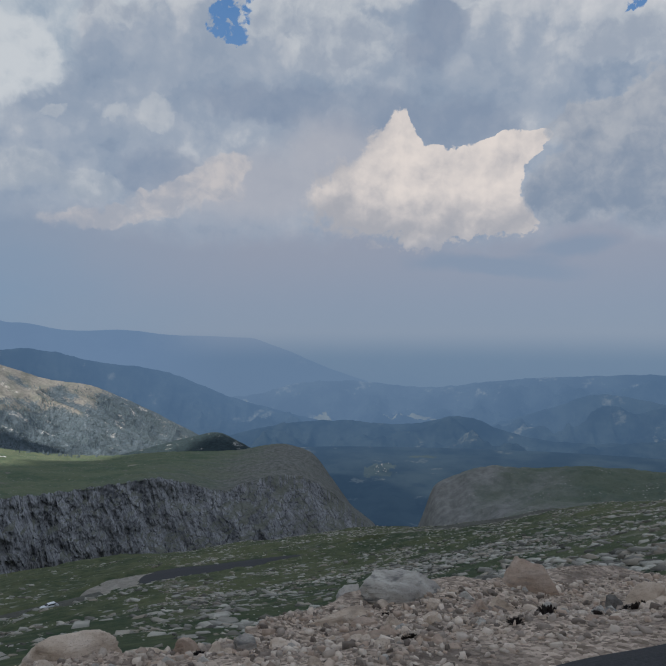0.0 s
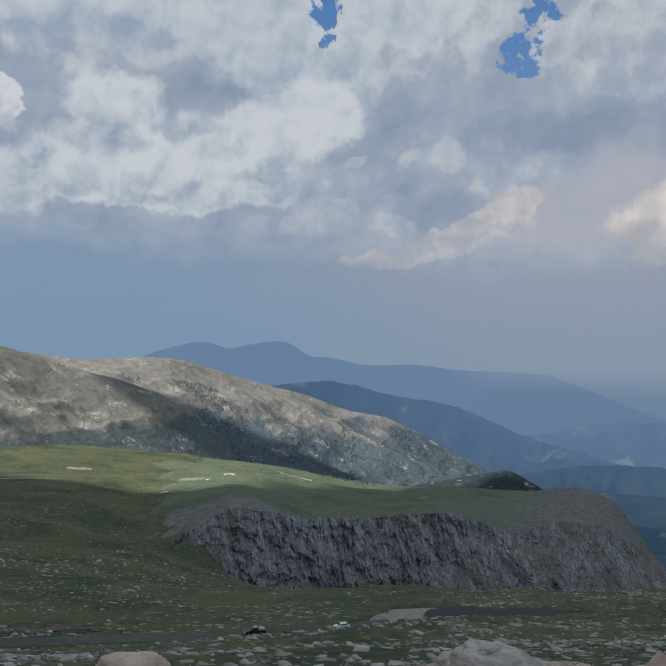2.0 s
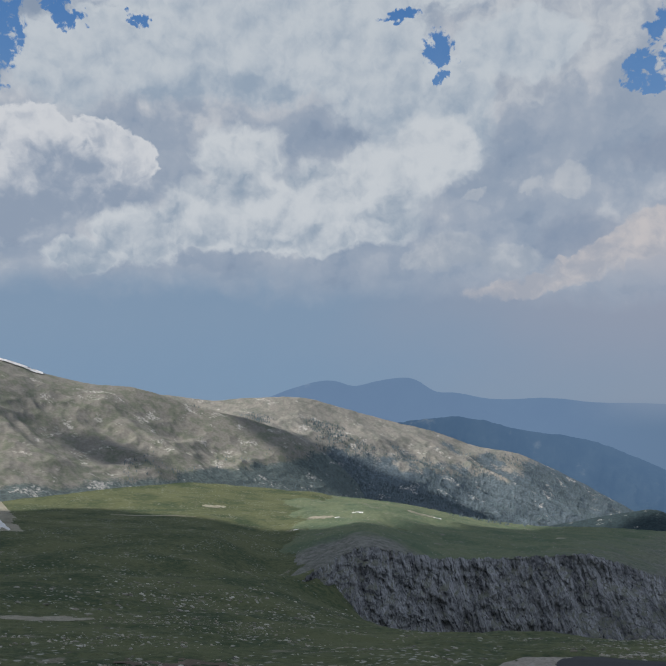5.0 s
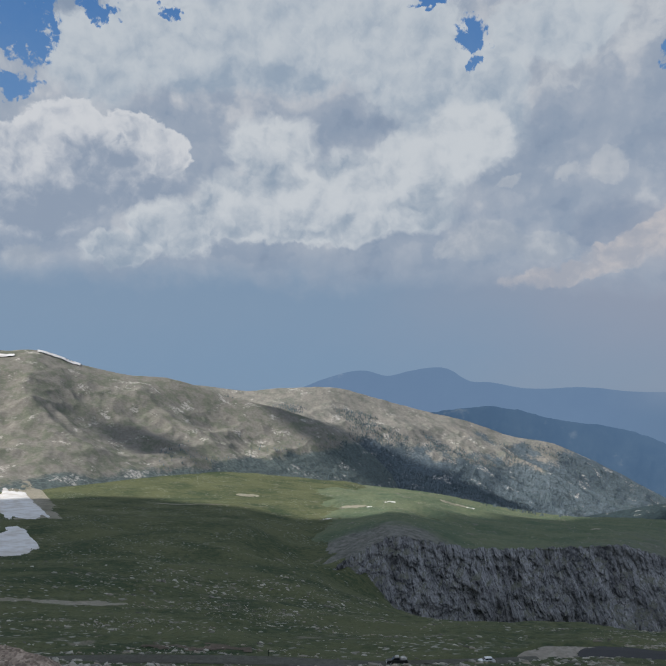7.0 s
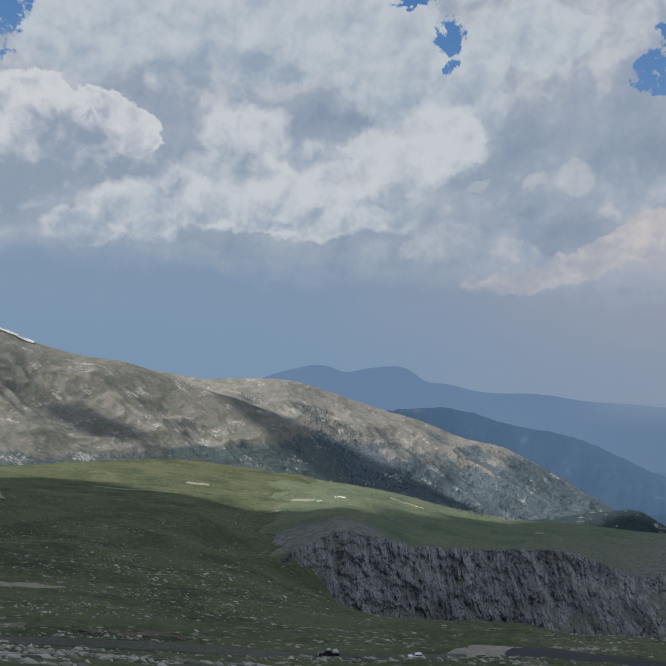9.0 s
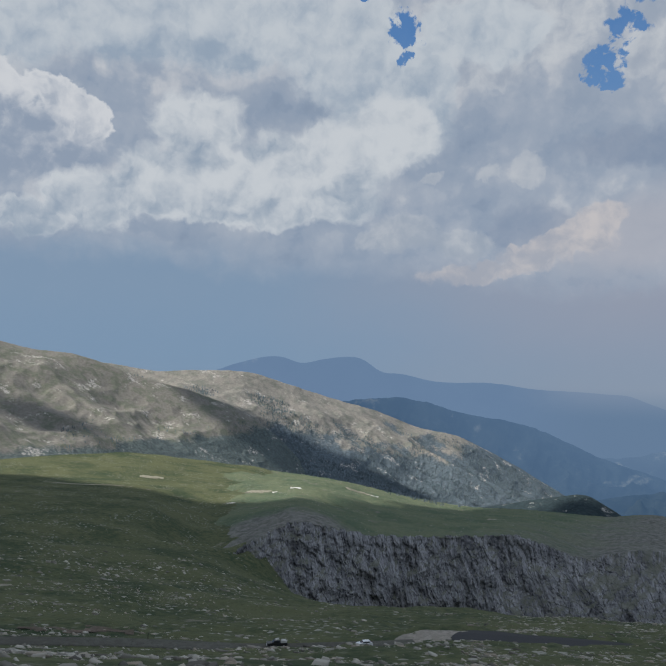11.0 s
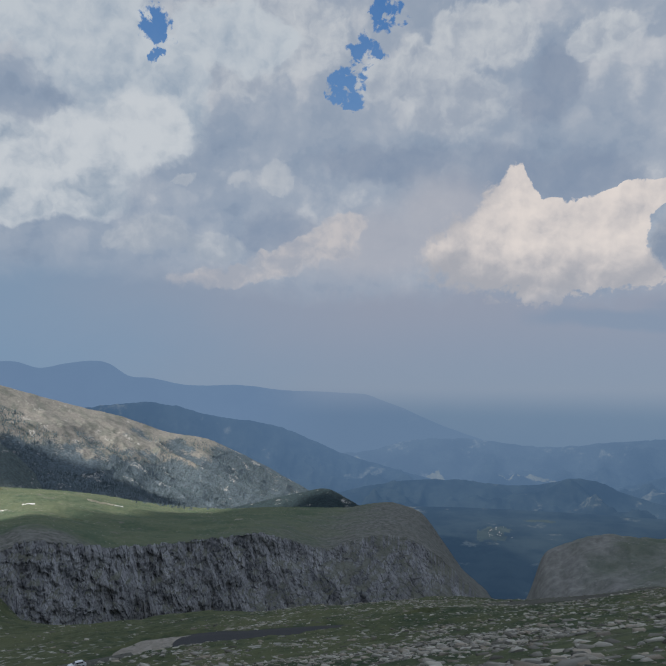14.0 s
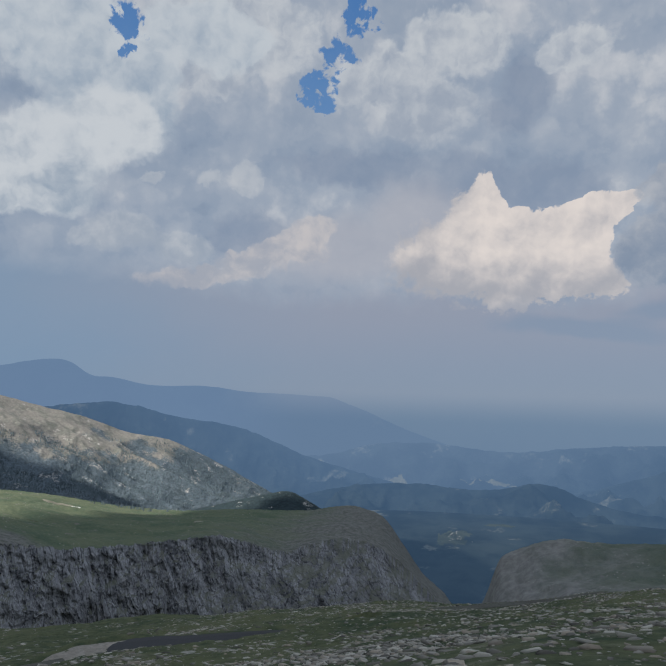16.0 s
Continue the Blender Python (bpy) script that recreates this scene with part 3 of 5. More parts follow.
def vnoise(x, y, z=0.0, seed=0):
    """Smooth value noise in -1..1 for arrays."""
    x, y, z = np.broadcast_arrays(np.asarray(x, float), np.asarray(y, float), np.asarray(z, float))
    i, j, k = (np.floor(a).astype(np.int64) for a in (x, y, z))
    u, v, w = (a - b for a, b in ((x, i), (y, j), (z, k)))
    u, v, w = (a * a * a * (a * (a * 6 - 15) + 10) for a in (u, v, w))
    total = 0.0
    for di, fu in ((0, 1 - u), (1, u)):
        for dj, fv in ((0, 1 - v), (1, v)):
            for dk, fw in ((0, 1 - w), (1, w)):
                total = total + vhash(i + di, j + dj, k + dk, seed) * fu * fv * fw
    return total * 2 - 1


def fbm(x, y, z=0.0, octaves=5, seed=0, gain=0.5):
    total, amp = 0.0, 1.0
    for o in range(octaves):
        total = total + amp * vnoise(x * 2.03**o + 17.1 * o, y * 2.03**o + 5.7 * o, z * 2.03**o, seed + o)
        amp *= gain
    return total


def ridged(x, y, z=0.0, octaves=5, seed=0, gain=0.5):
    total, amp = 0.0, 1.0
    for o in range(octaves):
        total = total + amp * (1 - 2 * np.abs(vnoise(x * 2.05**o + 3.3 * o, y * 2.05**o + 9.1 * o, z * 2.05**o, seed + o)))
        amp *= gain
    return total


def step(v, lo, hi):
    t = np.clip((v - lo) / (hi - lo), 0, 1)
    return t * t * (3 - 2 * t)


def knots(pairs):
    """A smooth curve through a few (a, b) pairs."""
    xs, ys = np.array(pairs, float).T
    slopes = np.gradient(ys, xs)

    def curve(v):
        v = np.clip(v, xs[0], xs[-1])
        i = np.clip(np.searchsorted(xs, v) - 1, 0, len(xs) - 2)
        h = xs[i + 1] - xs[i]
        t = (v - xs[i]) / h
        return ((2 * t**3 - 3 * t**2 + 1) * ys[i] + (t**3 - 2 * t**2 + t) * h * slopes[i]
                + (-2 * t**3 + 3 * t**2) * ys[i + 1] + (t**3 - t**2) * h * slopes[i + 1])
    return curve


def grid_mesh(name, X, Y, Z, mat, smooth=True, keep=None):
    """One mesh from arrays of a u-by-v grid."""
    nu, nv = X.shape
    verts = np.stack([X, Y, Z], -1).reshape(-1, 3)
    idx = np.arange(nu * nv).reshape(nu, nv)
    quads = np.stack([idx[:-1, :-1], idx[1:, :-1], idx[1:, 1:], idx[:-1, 1:]], -1).reshape(-1, 4)
    if keep is not None:
        quads = quads[keep.reshape(-1)]
    me = bpy.data.meshes.new(name)
    me.vertices.add(len(verts))
    me.vertices.foreach_set("co", verts.astype(np.float32).ravel())
    me.loops.add(len(quads) * 4)
    me.loops.foreach_set("vertex_index", quads.astype(np.int32).ravel())
    me.polygons.add(len(quads))
    me.polygons.foreach_set("loop_start", np.arange(0, len(quads) * 4, 4, dtype=np.int32))
    me.polygons.foreach_set("loop_total", np.full(len(quads), 4, np.int32))
    me.update(calc_edges=True)
    me.polygons.foreach_set("use_smooth", np.full(len(quads), smooth))
    me.materials.append(mat)
    return me


def polar(azd, r):
    a = np.radians(azd)
    return np.sin(a) * r, np.cos(a) * r


def tan_el(el):
    return np.tan(np.radians(el))


# ---- terrain ----
# The slope under the road, the bowl, the gorge edge and the tundra plateau as the fall of the land (degrees below eye level)
# along bearings, at growing distances.
BEARINGS = [-80, -60, -45, -38, -33.5, -30, -15, 0, 10, 20, 30, 50]
FALL = {
    30: [-22, -23, -24, -25, -25, -25, -25, -24, -22, -20.3, -18, -16],
    80: [-20, -20.5, -21.3, -21.8, -21.8, -21.8, -21.6, -20.8, -18.6, -15.9, -13.0, -9.5],
    150: [-18.4, -19.0, -20.7, -21.0, -21.1, -21.2, -20.4, -18.9, -16.8, -14.5, -12.2, -9],
    220: [-17.0, -17.6, -19.2, -19.8, -19.9, -19.8, -18.4, -17.0, -15.5, -13.8, -11.6, -8.5],
    350: [-14.6, -15.3, -16.8, -17.4, -17.7, -17.8, -17.5, -15.9, -15.0, -13.3, -11.5, -8.5],
    550: [-11.8, -12.8, -14.9, -15.9, -16.6, -17.0, -17.0, -16.5, -16.2, -15.0, -13, -10],
    760: [-9.8, -11, -12.6, -13.6, -15.6, -16.8, -17.2, -18.3, -18.5, -18, -16, -12],
    1000: [-8.2, -9.0, -10.0, -10.5, -10.2, -20, -21, -22, -22, -20, -18, -14],
    1500: [-6.4, -7.1, -8.0, -8.4, -8.4, -13, -15, -23, -23, -21, -20, -18],
    2000: [-4.9, -5.3, -5.9, -6.7, -7.4, -9.5, -13.5, -19, -19, -19, -19, -18],
    2600: [-5.5, -6.3, -7.2, -7.8, -8.6, -10, -13, -14.5, -14.5, -14.5, -14.5, -14.5],
    4800: [-6, -6, -6, -6, -6.2, -6.5, -7.0, -7.2, -7.2, -7.2, -7.2, -7.2],
}
RINGS = sorted(FALL)
fall_curves = [knots(list(zip(BEARINGS, FALL[r]))) for r in RINGS]
# the lower road: from the left, past the pull-out, round the bend and away to the right (x, y, z, half width)
ROAD_LEFT = [(-185, 52, -56, 3), (-168, 78, -59, 3), (-155, 97, -62, 3), (-147, 114, -65, 3), (-134, 131, -67.5, 3), (-119, 146, -69.4, 3), (-106, 155, -70.2, 3), (-94, 163, -70.6, 3), (-73, 180, -70.8, 3), (-62, 190, -71, 3)]
ROAD_BEND = [(-47, 202, -71.0, 8.5), (-42, 204.5, -71.0, 8.5), (-36, 207, -71.0, 7.5), (-26, 213, -71.0, 5.6), (-14, 219.5, -71.2, 4.2), (0, 227, -72.5, 3.6), (10, 236, -76, 3.0)]
ROAD_RIGHT = [(30, 268, -77.5, 2.6), (38, 287, -80.8, 3), (51, 310, -86, 3), (64, 330, -90, 3), (92, 362, -95.8, 3), (112, 384, -98.5, 3), (128, 402, -101, 3)]


def dense(points, every=2.0):
    p = np.array(points, float)
    out = []
    for i in range(len(p) - 1):
        a, b, c, d = p[max(i - 1, 0)], p[i], p[i + 1], p[min(i + 2, len(p) - 1)]
        m = max(2, int(np.linalg.norm((c - b)[:2]) / every))
        for t in np.linspace(0, 1, m, endpoint=False):
            out.append(0.5 * (2 * b + (c - a) * t + (2 * a - 5 * b + 4 * c - d) * t**2 + (3 * b - a - 3 * c + d) * t**3))
    out.append(p[-1])
    return np.array(out)


road_left, road_bend, road_right = dense(ROAD_LEFT), dense(ROAD_BEND), dense(ROAD_RIGHT)
PULLOUT = np.array([[-58.0, 198.5, -71.0, 9.0], [-53.0, 203.0, -71.0, 9.0], [-64, 193.5, -71.2, 5.0]])


def land(azd, r):
    """The fall of the land at a bearing and distance, as a height."""
    azd, r = np.broadcast_arrays(np.asarray(azd, float), np.asarray(r, float))
    els = np.stack([c(azd) for c in fall_curves])
    lr, pos = np.log(np.clip(r, RINGS[0], RINGS[-1])), np.log(RINGS)
    i = np.clip(np.searchsorted(pos, lr) - 1, 0, len(RINGS) - 2)
    t = (lr - pos[i]) / (pos[i + 1] - pos[i])
    el = np.take_along_axis(els, i[None], 0)[0] * (1 - t) + np.take_along_axis(els, i[None] + 1, 0)[0] * t
    return r * tan_el(el)


CLIFF_R = knots([(-40, 760), (-36, 800), (-33, 850), (-28, 930), (-20, 1080), (-10, 1230), (-4, 1330), (3, 1400), (5, 1420)])
CLIFF_TOP = knots([(-40, -15.5), (-37, -14.5), (-35.8, -13.6), (-34, -12.55), (-32.5, -11.75), (-31, -11.2), (-29.2, -11.4), (-27.2, -11.82), (-23.8, -12.02), (-20.3, -11.9), (-17, -11.6), (-14, -11.38),
                   (-10.5, -12.2), (-9, -12.5), (-6.4, -11.8), (-3, -11.5), (-1, -12.3), (0.5, -13.3), (2, -14.7), (5, -17)])
PLATEAU_R = knots([(-40, 2000), (-28, 2000), (-15, 2080), (-4, 2230), (5, 2250)])
PLATEAU_EDGE = knots([(-40, -6.7), (-35, -7.2), (-28, -8.0), (-22, -9.1), (-18, -9.5), (-13, -9.42), (-8, -9.45), (-3.3, -9.15), (-1.5, -9.95), (0, -11.9), (1.3, -13.6), (3.5, -15.3), (5, -17.5)])


def plateau(A, R):
    """Height of the plateau behind the rock face."""
    rt, re = CLIFF_R(A), PLATEAU_R(A)
    zt, ze = rt * tan_el(CLIFF_TOP(A)) - 1, re * tan_el(PLATEAU_EDGE(A))
    return zt + (ze - zt) * (R - rt) / (re - rt)


def height(X, Y):
    """The ground's height, with its bumps and the benches cut for the lower road."""
    X, Y = np.asarray(X, float), np.asarray(Y, float)
    R, A = np.hypot(X, Y), np.degrees(np.arctan2(X, Y))
    Z = land(np.clip(A, -80, 50), R)
    behind = step(np.abs(A + 15), 70, 140)
    Z = Z * (1 - behind) + behind * (0.12 * R - 1.7)
    C = np.clip(A, -40, 5)
    w = step(A, -44, -37) * (1 - step(A, -2, 1)) * step(R, CLIFF_R(C) + 8, CLIFF_R(C) + 60) * (1 - step(R, 0.9 * PLATEAU_R(C), PLATEAU_R(C)))
    Z = Z * (1 - w) + (plateau(C, R) - 7 * step(A, -38, -33)) * w
    calm = 1 - 0.6 * step(R, 600, 900)
    Z = Z + fbm(X / 60, Y / 60, 0, 3, 3) * np.clip(R / 400, 0.05, 1) * 3.0 * calm
    Z = Z + fbm(X / 9, Y / 9, 0, 4, 8) * np.clip(R / 150, 0.1, 1) * 0.5 * (1 - step(R, 500, 800))
    near = (R > 120) & (R < 470) & (A > -80) & (A < 40)
    if near.any():
        x, y, z = X[near], Y[near], Z[near]
        for line, soft in ((road_left, 6.0), (road_bend, 5.0), (PULLOUT, 6.0), (road_right, 4.0)):
            best, goal = np.full(x.shape, 1e9), np.zeros(x.shape)
            for px, py, pz, half in line:
                d = np.hypot(x - px, y - py) - half
                closer = d < best
                best, goal = np.where(closer, d, best), np.where(closer, pz, goal)
            k = 1 - step(best, 1.0, soft)
            z = z * (1 - k) + goal * k
        Z = Z.copy()
        Z[near] = z
    return Z


def build_ground():
    az = np.concatenate([np.linspace(-180, -82, 50), np.linspace(-80, 45, 1000), np.linspace(47, 180, 60)])
    r = np.concatenate([np.geomspace(6, 150, 90), np.linspace(152, 300, 75), np.geomspace(303, 640, 70), np.linspace(648, 1400, 70), np.geomspace(1420, 4850, 60)])
    A, R = np.meshgrid(az, r, indexing="ij")
    X, Y = polar(A, R)
    me = grid_mesh("ground", X, Y, height(X, Y), M_ground)
    return tagged(new("ground", me), "green alpine tundra slope strewn with pale stones", "ground", kind="structure")


ground = build_ground()


def ribbon(name, label, category, line, lift, mat, extra=0.0, wobble=0.0):
    """A road surface laid along a line, with its edges turned down."""
    t = np.gradient(line[:, :2], axis=0)
    t /= np.linalg.norm(t, axis=1)[:, None]
    side = np.stack([-t[:, 1], t[:, 0]], 1)
    across = np.array([-1.0, -0.97, -0.6, -0.2, 0.2, 0.6, 0.97, 1.0])
    s = np.arange(len(line))
    half = (line[:, 3] + extra)[:, None] + wobble * np.stack([vnoise(s / 2.5, 3.0 * np.sign(a), 0, 5) for a in across], 1)
    X = line[:, 0:1] + side[:, 0:1] * across * half
    Y = line[:, 1:2] + side[:, 1:2] * across * half
    Z = line[:, 2:3] + lift + 0 * X
    Z[:, 0] -= 0.5
    Z[:, -1] -= 0.5
    return tagged(new(name, grid_mesh(name, X, Y, Z, mat)), label, category, kind="structure")


ribbon("road_lower", "grey dusty road cut across the green slope", "road", road_left, 0.14, M_dirt_road)
ribbon("road_far", "grey road running away over the slope", "road", road_right, 0.14, M_dirt_road)
ribbon("road_verge", "pale gravel verge beside the asphalt bend", "verge", road_bend[:-4] - np.array([-2.0, 4.5, 0, 0]), 0.10, M_pale_gravel, 0.5, 1.2)
cap = [(-47 - 8.2 * math.cos(a) * 1.0 + 0, 202 - 2.5 * math.cos(a), -71, 8.5 * math.sin(a) + 0.05) for a in np.linspace(0, math.pi / 2, 8)]
ribbon("road_bend", "dark asphalt road bend curving past a gravel pull-out", "road", np.array(cap[:-1] + [tuple(p) for p in road_bend]), 0.22, M_asphalt)


def build_pullout():
    a = np.linspace(0, 2 * math.pi, 60)
    rr = np.array([0.001, 0.5, 0.9, 1.0])
    A, K = np.meshgrid(a, rr, indexing="ij")
    out = 1 + 0.12 * np.cos(2 * A) + 0.07 * vnoise(np.cos(A) * 3, np.sin(A) * 3, 0, 9)
    c, s = math.cos(radians(42)), math.sin(radians(42))
    u, v = np.cos(A) * K * out * 13, np.sin(A) * K * out * 7.5
    X, Y = -58 + u * c - v * s, 197.5 + u * s + v * c
    Z = -71 + 0.05 + 0.25 * fbm(X / 4, Y / 4, 0, 3, 2) * K - np.where(K > 0.95, 0.8, 0)
    tagged(new("pullout", grid_mesh("pullout", X, Y, Z, M_pale_gravel)), "bare pale gravel pull-out beside the road bend", "gravel area", kind="structure")


build_pullout()

def cliff_rim(A):
    """Uneven edge of the rock face: how far it steps back (m)."""
    return 10 * fbm(A * 0.5, 0 * A, 0, 2, 21) + 2 * fbm(A * 5, 0 * A, 0, 2, 22)


def build_cliff():
    az = np.linspace(-40, 5, 1500)
    A, V = np.meshgrid(az, np.linspace(0, 1, 150), indexing="ij")
    rt = CLIFF_R(A) + cliff_rim(A)
    lie = step(A, -17, -5)
    rb = CLIFF_R(A) - 85 - 70 * lie
    zt = rt * tan_el(CLIFF_TOP(A)) + 2.0 * fbm(A * 4, 0 * A, 0, 4, 23) + 0.9 * np.abs(vnoise(A * 22, 0 * A, 0, 24))
    zb = rb * tan_el(-19.6)
    U, W = A * 18, V * 110
    lean = U + 0.42 * W * step(A, -30, -16) + 5 * fbm(U / 30, W / 30, 0, 2, 30)
    right = step(A, -28, -22)
    big = ridged(lean / 75, W / 130, 0, 4, 31) - 0.9
    ribs = ridged(lean / 21, W / 95, 0, 4, 33) - 0.9
    rubble = fbm(U / 13, W / 11, 0, 5, 34)
    slabs = fbm(U / 24 + 0.02 * W, W / 18, 0, 3, 38)
    slabs = np.floor(slabs * 3) + step(slabs * 3 - np.floor(slabs * 3), 0.6, 1.0)
    chip = np.abs(fbm(lean / 6, W / 8, 0, 3, 36))
    proud = 8 * big + ribs * (2.4 + 4.2 * right * (1.05 - 0.6 * V)) + 3.6 * rubble + 2.3 * slabs * (1 - 0.5 * right * (1 - V)) - 2.2 * chip
    cut = step(V, 0.0, 0.08) * (1 - 0.85 * step(V, 0.86, 1.0))
    for at, wide, deep in ((-23.6, 0.25, 9), (-17.2, 0.25, 6), (-8.3, 0.4, 8)):
        proud = proud - deep * np.exp(-(((lean - 0.2 * W) / 18 - at) / wide)**2)
    rt = CLIFF_R(A) + cliff_rim(A) * step(V, 0.7, 1.0)
    zt = zt + (CLIFF_R(A) * tan_el(CLIFF_TOP(A)) - zt) * (1 - step(V, 0.75, 1.0))
    R = rb + (rt - rb) * V**(1.25 + 0.5 * lie) - proud * cut * (1 - 0.35 * lie)
    Z = zb + (zt - zb) * V + 0.9 * rubble * cut
    Z = Z - 26 * step(-A, 36.8, 39.5)
    X, Y = polar(A, R)
    tagged(new("cliff", grid_mesh("cliff", X, Y, Z, M_rock)), "grey broken rock face below the tundra plateau", "cliff", kind="structure")
    A, V = np.meshgrid(np.linspace(-40, 5, 700), np.linspace(0, 1, 140), indexing="ij")
    rt, re = CLIFF_R(A) + cliff_rim(A) - 1, PLATEAU_R(A)
    zt = CLIFF_R(A) * tan_el(CLIFF_TOP(A)) - 1
    ze = re * tan_el(PLATEAU_EDGE(A))
    V1, V2 = np.clip(V / 0.85, 0, 1), np.clip((V - 0.85) / 0.15, 0, 1)
    R = rt + (re - rt) * V1 + V2 * 250
    Z = zt + (ze - zt) * V1 - V2 * V2 * 220
    X, Y = polar(A, R)
    Z = Z + 4.0 * fbm(X / 130, Y / 130, 0, 5, 25) * step(V1, 0.0, 0.1) * (1 - step(V1, 0.85, 1)) + 1.2 * fbm(X / 12, Y / 12, 0, 2, 26) - 2.0 * (1 - step(V1, 0.0, 0.02))
    Z = Z - 8 * step(-A, 36, 40)
    tagged(new("plateau", grid_mesh("plateau", X, Y, Z, M_plateau)), "flat green tundra plateau above the rock face", "plateau", kind="structure")


build_cliff()


def massif(name, label, category, crest, r_top, r_base, el_base, mat, rough=0.0, scale=300, nu=500, nv=90, back=250, curve=1.0, kind="structure", seed=1, jag=0.06, give=False):
    """A hill or ridge with the given skyline (bearing, degrees above eye level), a front slope down to its foot and a back."""
    top = knots(crest)
    A, V = np.meshgrid(np.linspace(crest[0][0], crest[-1][0], nu), np.linspace(0, 1, nv), indexing="ij")
    rt = r_top(A) if callable(r_top) else r_top + 0 * A
    rb = r_base(A) if callable(r_base) else r_base + 0 * A
    eb = el_base(A) if callable(el_base) else el_base + 0 * A
    F, B = np.clip(V / 0.85, 0, 1), np.clip((V - 0.85) / 0.15, 0, 1)
    R = rb + (rt - rb) * F + back * B
    X, Y = polar(A, R)
    wave = ridged(X / scale, Y / scale, 0, 6, seed) - 0.9
    rim = F * (1 - F) * 4 * (1 - B)
    Z = rb * tan_el(eb) + (rt * tan_el(top(A)) - rb * tan_el(eb)) * F**curve - B * B * back * 0.6
    Z = Z + rough * wave * rim + rough * jag * fbm(X / scale * 9, Y / scale * 9, 0, 4, seed + 4) * F * (1 - B)
    ob = tagged(new(name, grid_mesh(name, X, Y, Z, mat)), label, category, kind=kind)
    return (ob, X, Y, Z, F, B) if give else ob


# mountain on the left: a nearer spur, and the pale ridge that runs out behind it
RIDGE_LINE = [(-52, 0.9), (-47, 0.86), (-43.3, 0.41), (-40.2, 0.55), (-35, 0.33), (-33.3, -0.2), (-28.9, -1.45), (-24.9, -2.5), (-22.8, -3.3), (-18.8, -4.15), (-16.2, -5.3), (-14.6, -6.1), (-12.4, -7.3), (-10, -8.6), (-8, -9.6)]
SPUR_LINE = [(-80, 6.5), (-70, 5.2), (-61, 3.65), (-59.6, 3.73), (-56, 2.64), (-52.9, 1.83), (-49.5, 1.48), (-47, 0.79), (-44.7, -0.08), (-42, -0.73), (-39.2, -1.5), (-36.5, -2.6), (-33, -5), (-30, -8.2)]
ridge_parts = massif("mountain_ridge", "pale tan alpine ridge running down to dark forest", "mountain", RIDGE_LINE,
                     knots([(-52, 3000), (-40, 3000), (-20, 3300), (-8, 3500)]), knots([(-52, 2100), (-30, 2200), (-20, 2450), (-8, 2850)]), knots([(-52, -10.5), (-30, -10), (-8, -10.5)]), M_mount, 30, 420, nu=700, nv=140, seed=11, give=True)
spur_parts = massif("mountain_spur", "grey brown mountain shoulder with thin grass", "mountain", SPUR_LINE,
                    2500, knots([(-80, 1400), (-60, 1550), (-45, 1850), (-30, 2100)]), knots([(-80, -8), (-60, -7.5), (-45, -8), (-30, -10.5)]), M_spur, 26, 420, nu=700, nv=140, seed=12, give=True)
massif("dark_hill", "low forested dark hill", "hill", [(-20, -10), (-17, -9.5), (-14.7, -9.02), (-11.4, -8.31), (-9.1, -8.04), (-7.7, -8.74), (-6.7, -9.3), (-5, -10.8)], 2400, 2150, -11.5, M_forest_hill, 8, 120, nu=300, nv=60, seed=13)
massif("side_hill", "rounded tan and green hill beyond the gorge", "hill", [(6.3, -17), (7.2, -15), (8.1, -12.7), (9.5, -11.75), (12.3, -10.75), (15.8, -10.72), (20.5, -10.35), (25.4, -10.36), (32, -9.5), (50, -7)], 1000, knots([(6.3, 860), (12, 720), (50, 560)]), -17.2, M_hill, 10, 170, nu=600, nv=120, seed=14, jag=0.22)
# distance: the blue air haze on these is emission in their materials
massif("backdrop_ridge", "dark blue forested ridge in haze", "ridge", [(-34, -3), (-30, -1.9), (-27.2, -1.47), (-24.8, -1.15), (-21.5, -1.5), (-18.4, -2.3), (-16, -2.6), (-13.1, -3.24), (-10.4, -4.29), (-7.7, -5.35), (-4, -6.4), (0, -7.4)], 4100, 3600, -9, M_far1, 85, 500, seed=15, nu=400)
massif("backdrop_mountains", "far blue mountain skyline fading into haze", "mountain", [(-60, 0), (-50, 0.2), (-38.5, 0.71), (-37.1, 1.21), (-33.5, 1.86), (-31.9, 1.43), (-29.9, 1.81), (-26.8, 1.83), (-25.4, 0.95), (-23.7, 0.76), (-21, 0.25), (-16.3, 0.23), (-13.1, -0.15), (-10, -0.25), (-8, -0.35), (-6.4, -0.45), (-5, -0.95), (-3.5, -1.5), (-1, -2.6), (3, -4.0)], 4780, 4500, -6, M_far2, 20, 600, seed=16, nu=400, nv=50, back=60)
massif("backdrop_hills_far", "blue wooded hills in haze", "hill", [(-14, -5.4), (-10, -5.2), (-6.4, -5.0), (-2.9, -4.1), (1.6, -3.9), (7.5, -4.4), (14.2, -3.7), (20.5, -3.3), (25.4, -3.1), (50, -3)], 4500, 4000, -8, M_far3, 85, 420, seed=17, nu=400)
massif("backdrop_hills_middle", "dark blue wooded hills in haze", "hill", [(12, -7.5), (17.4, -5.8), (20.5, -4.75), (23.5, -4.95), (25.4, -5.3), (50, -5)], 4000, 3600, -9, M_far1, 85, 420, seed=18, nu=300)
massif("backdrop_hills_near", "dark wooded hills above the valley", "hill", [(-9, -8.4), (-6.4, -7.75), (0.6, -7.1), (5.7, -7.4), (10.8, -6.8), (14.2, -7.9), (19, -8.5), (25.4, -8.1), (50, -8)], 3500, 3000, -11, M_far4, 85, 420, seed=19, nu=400)
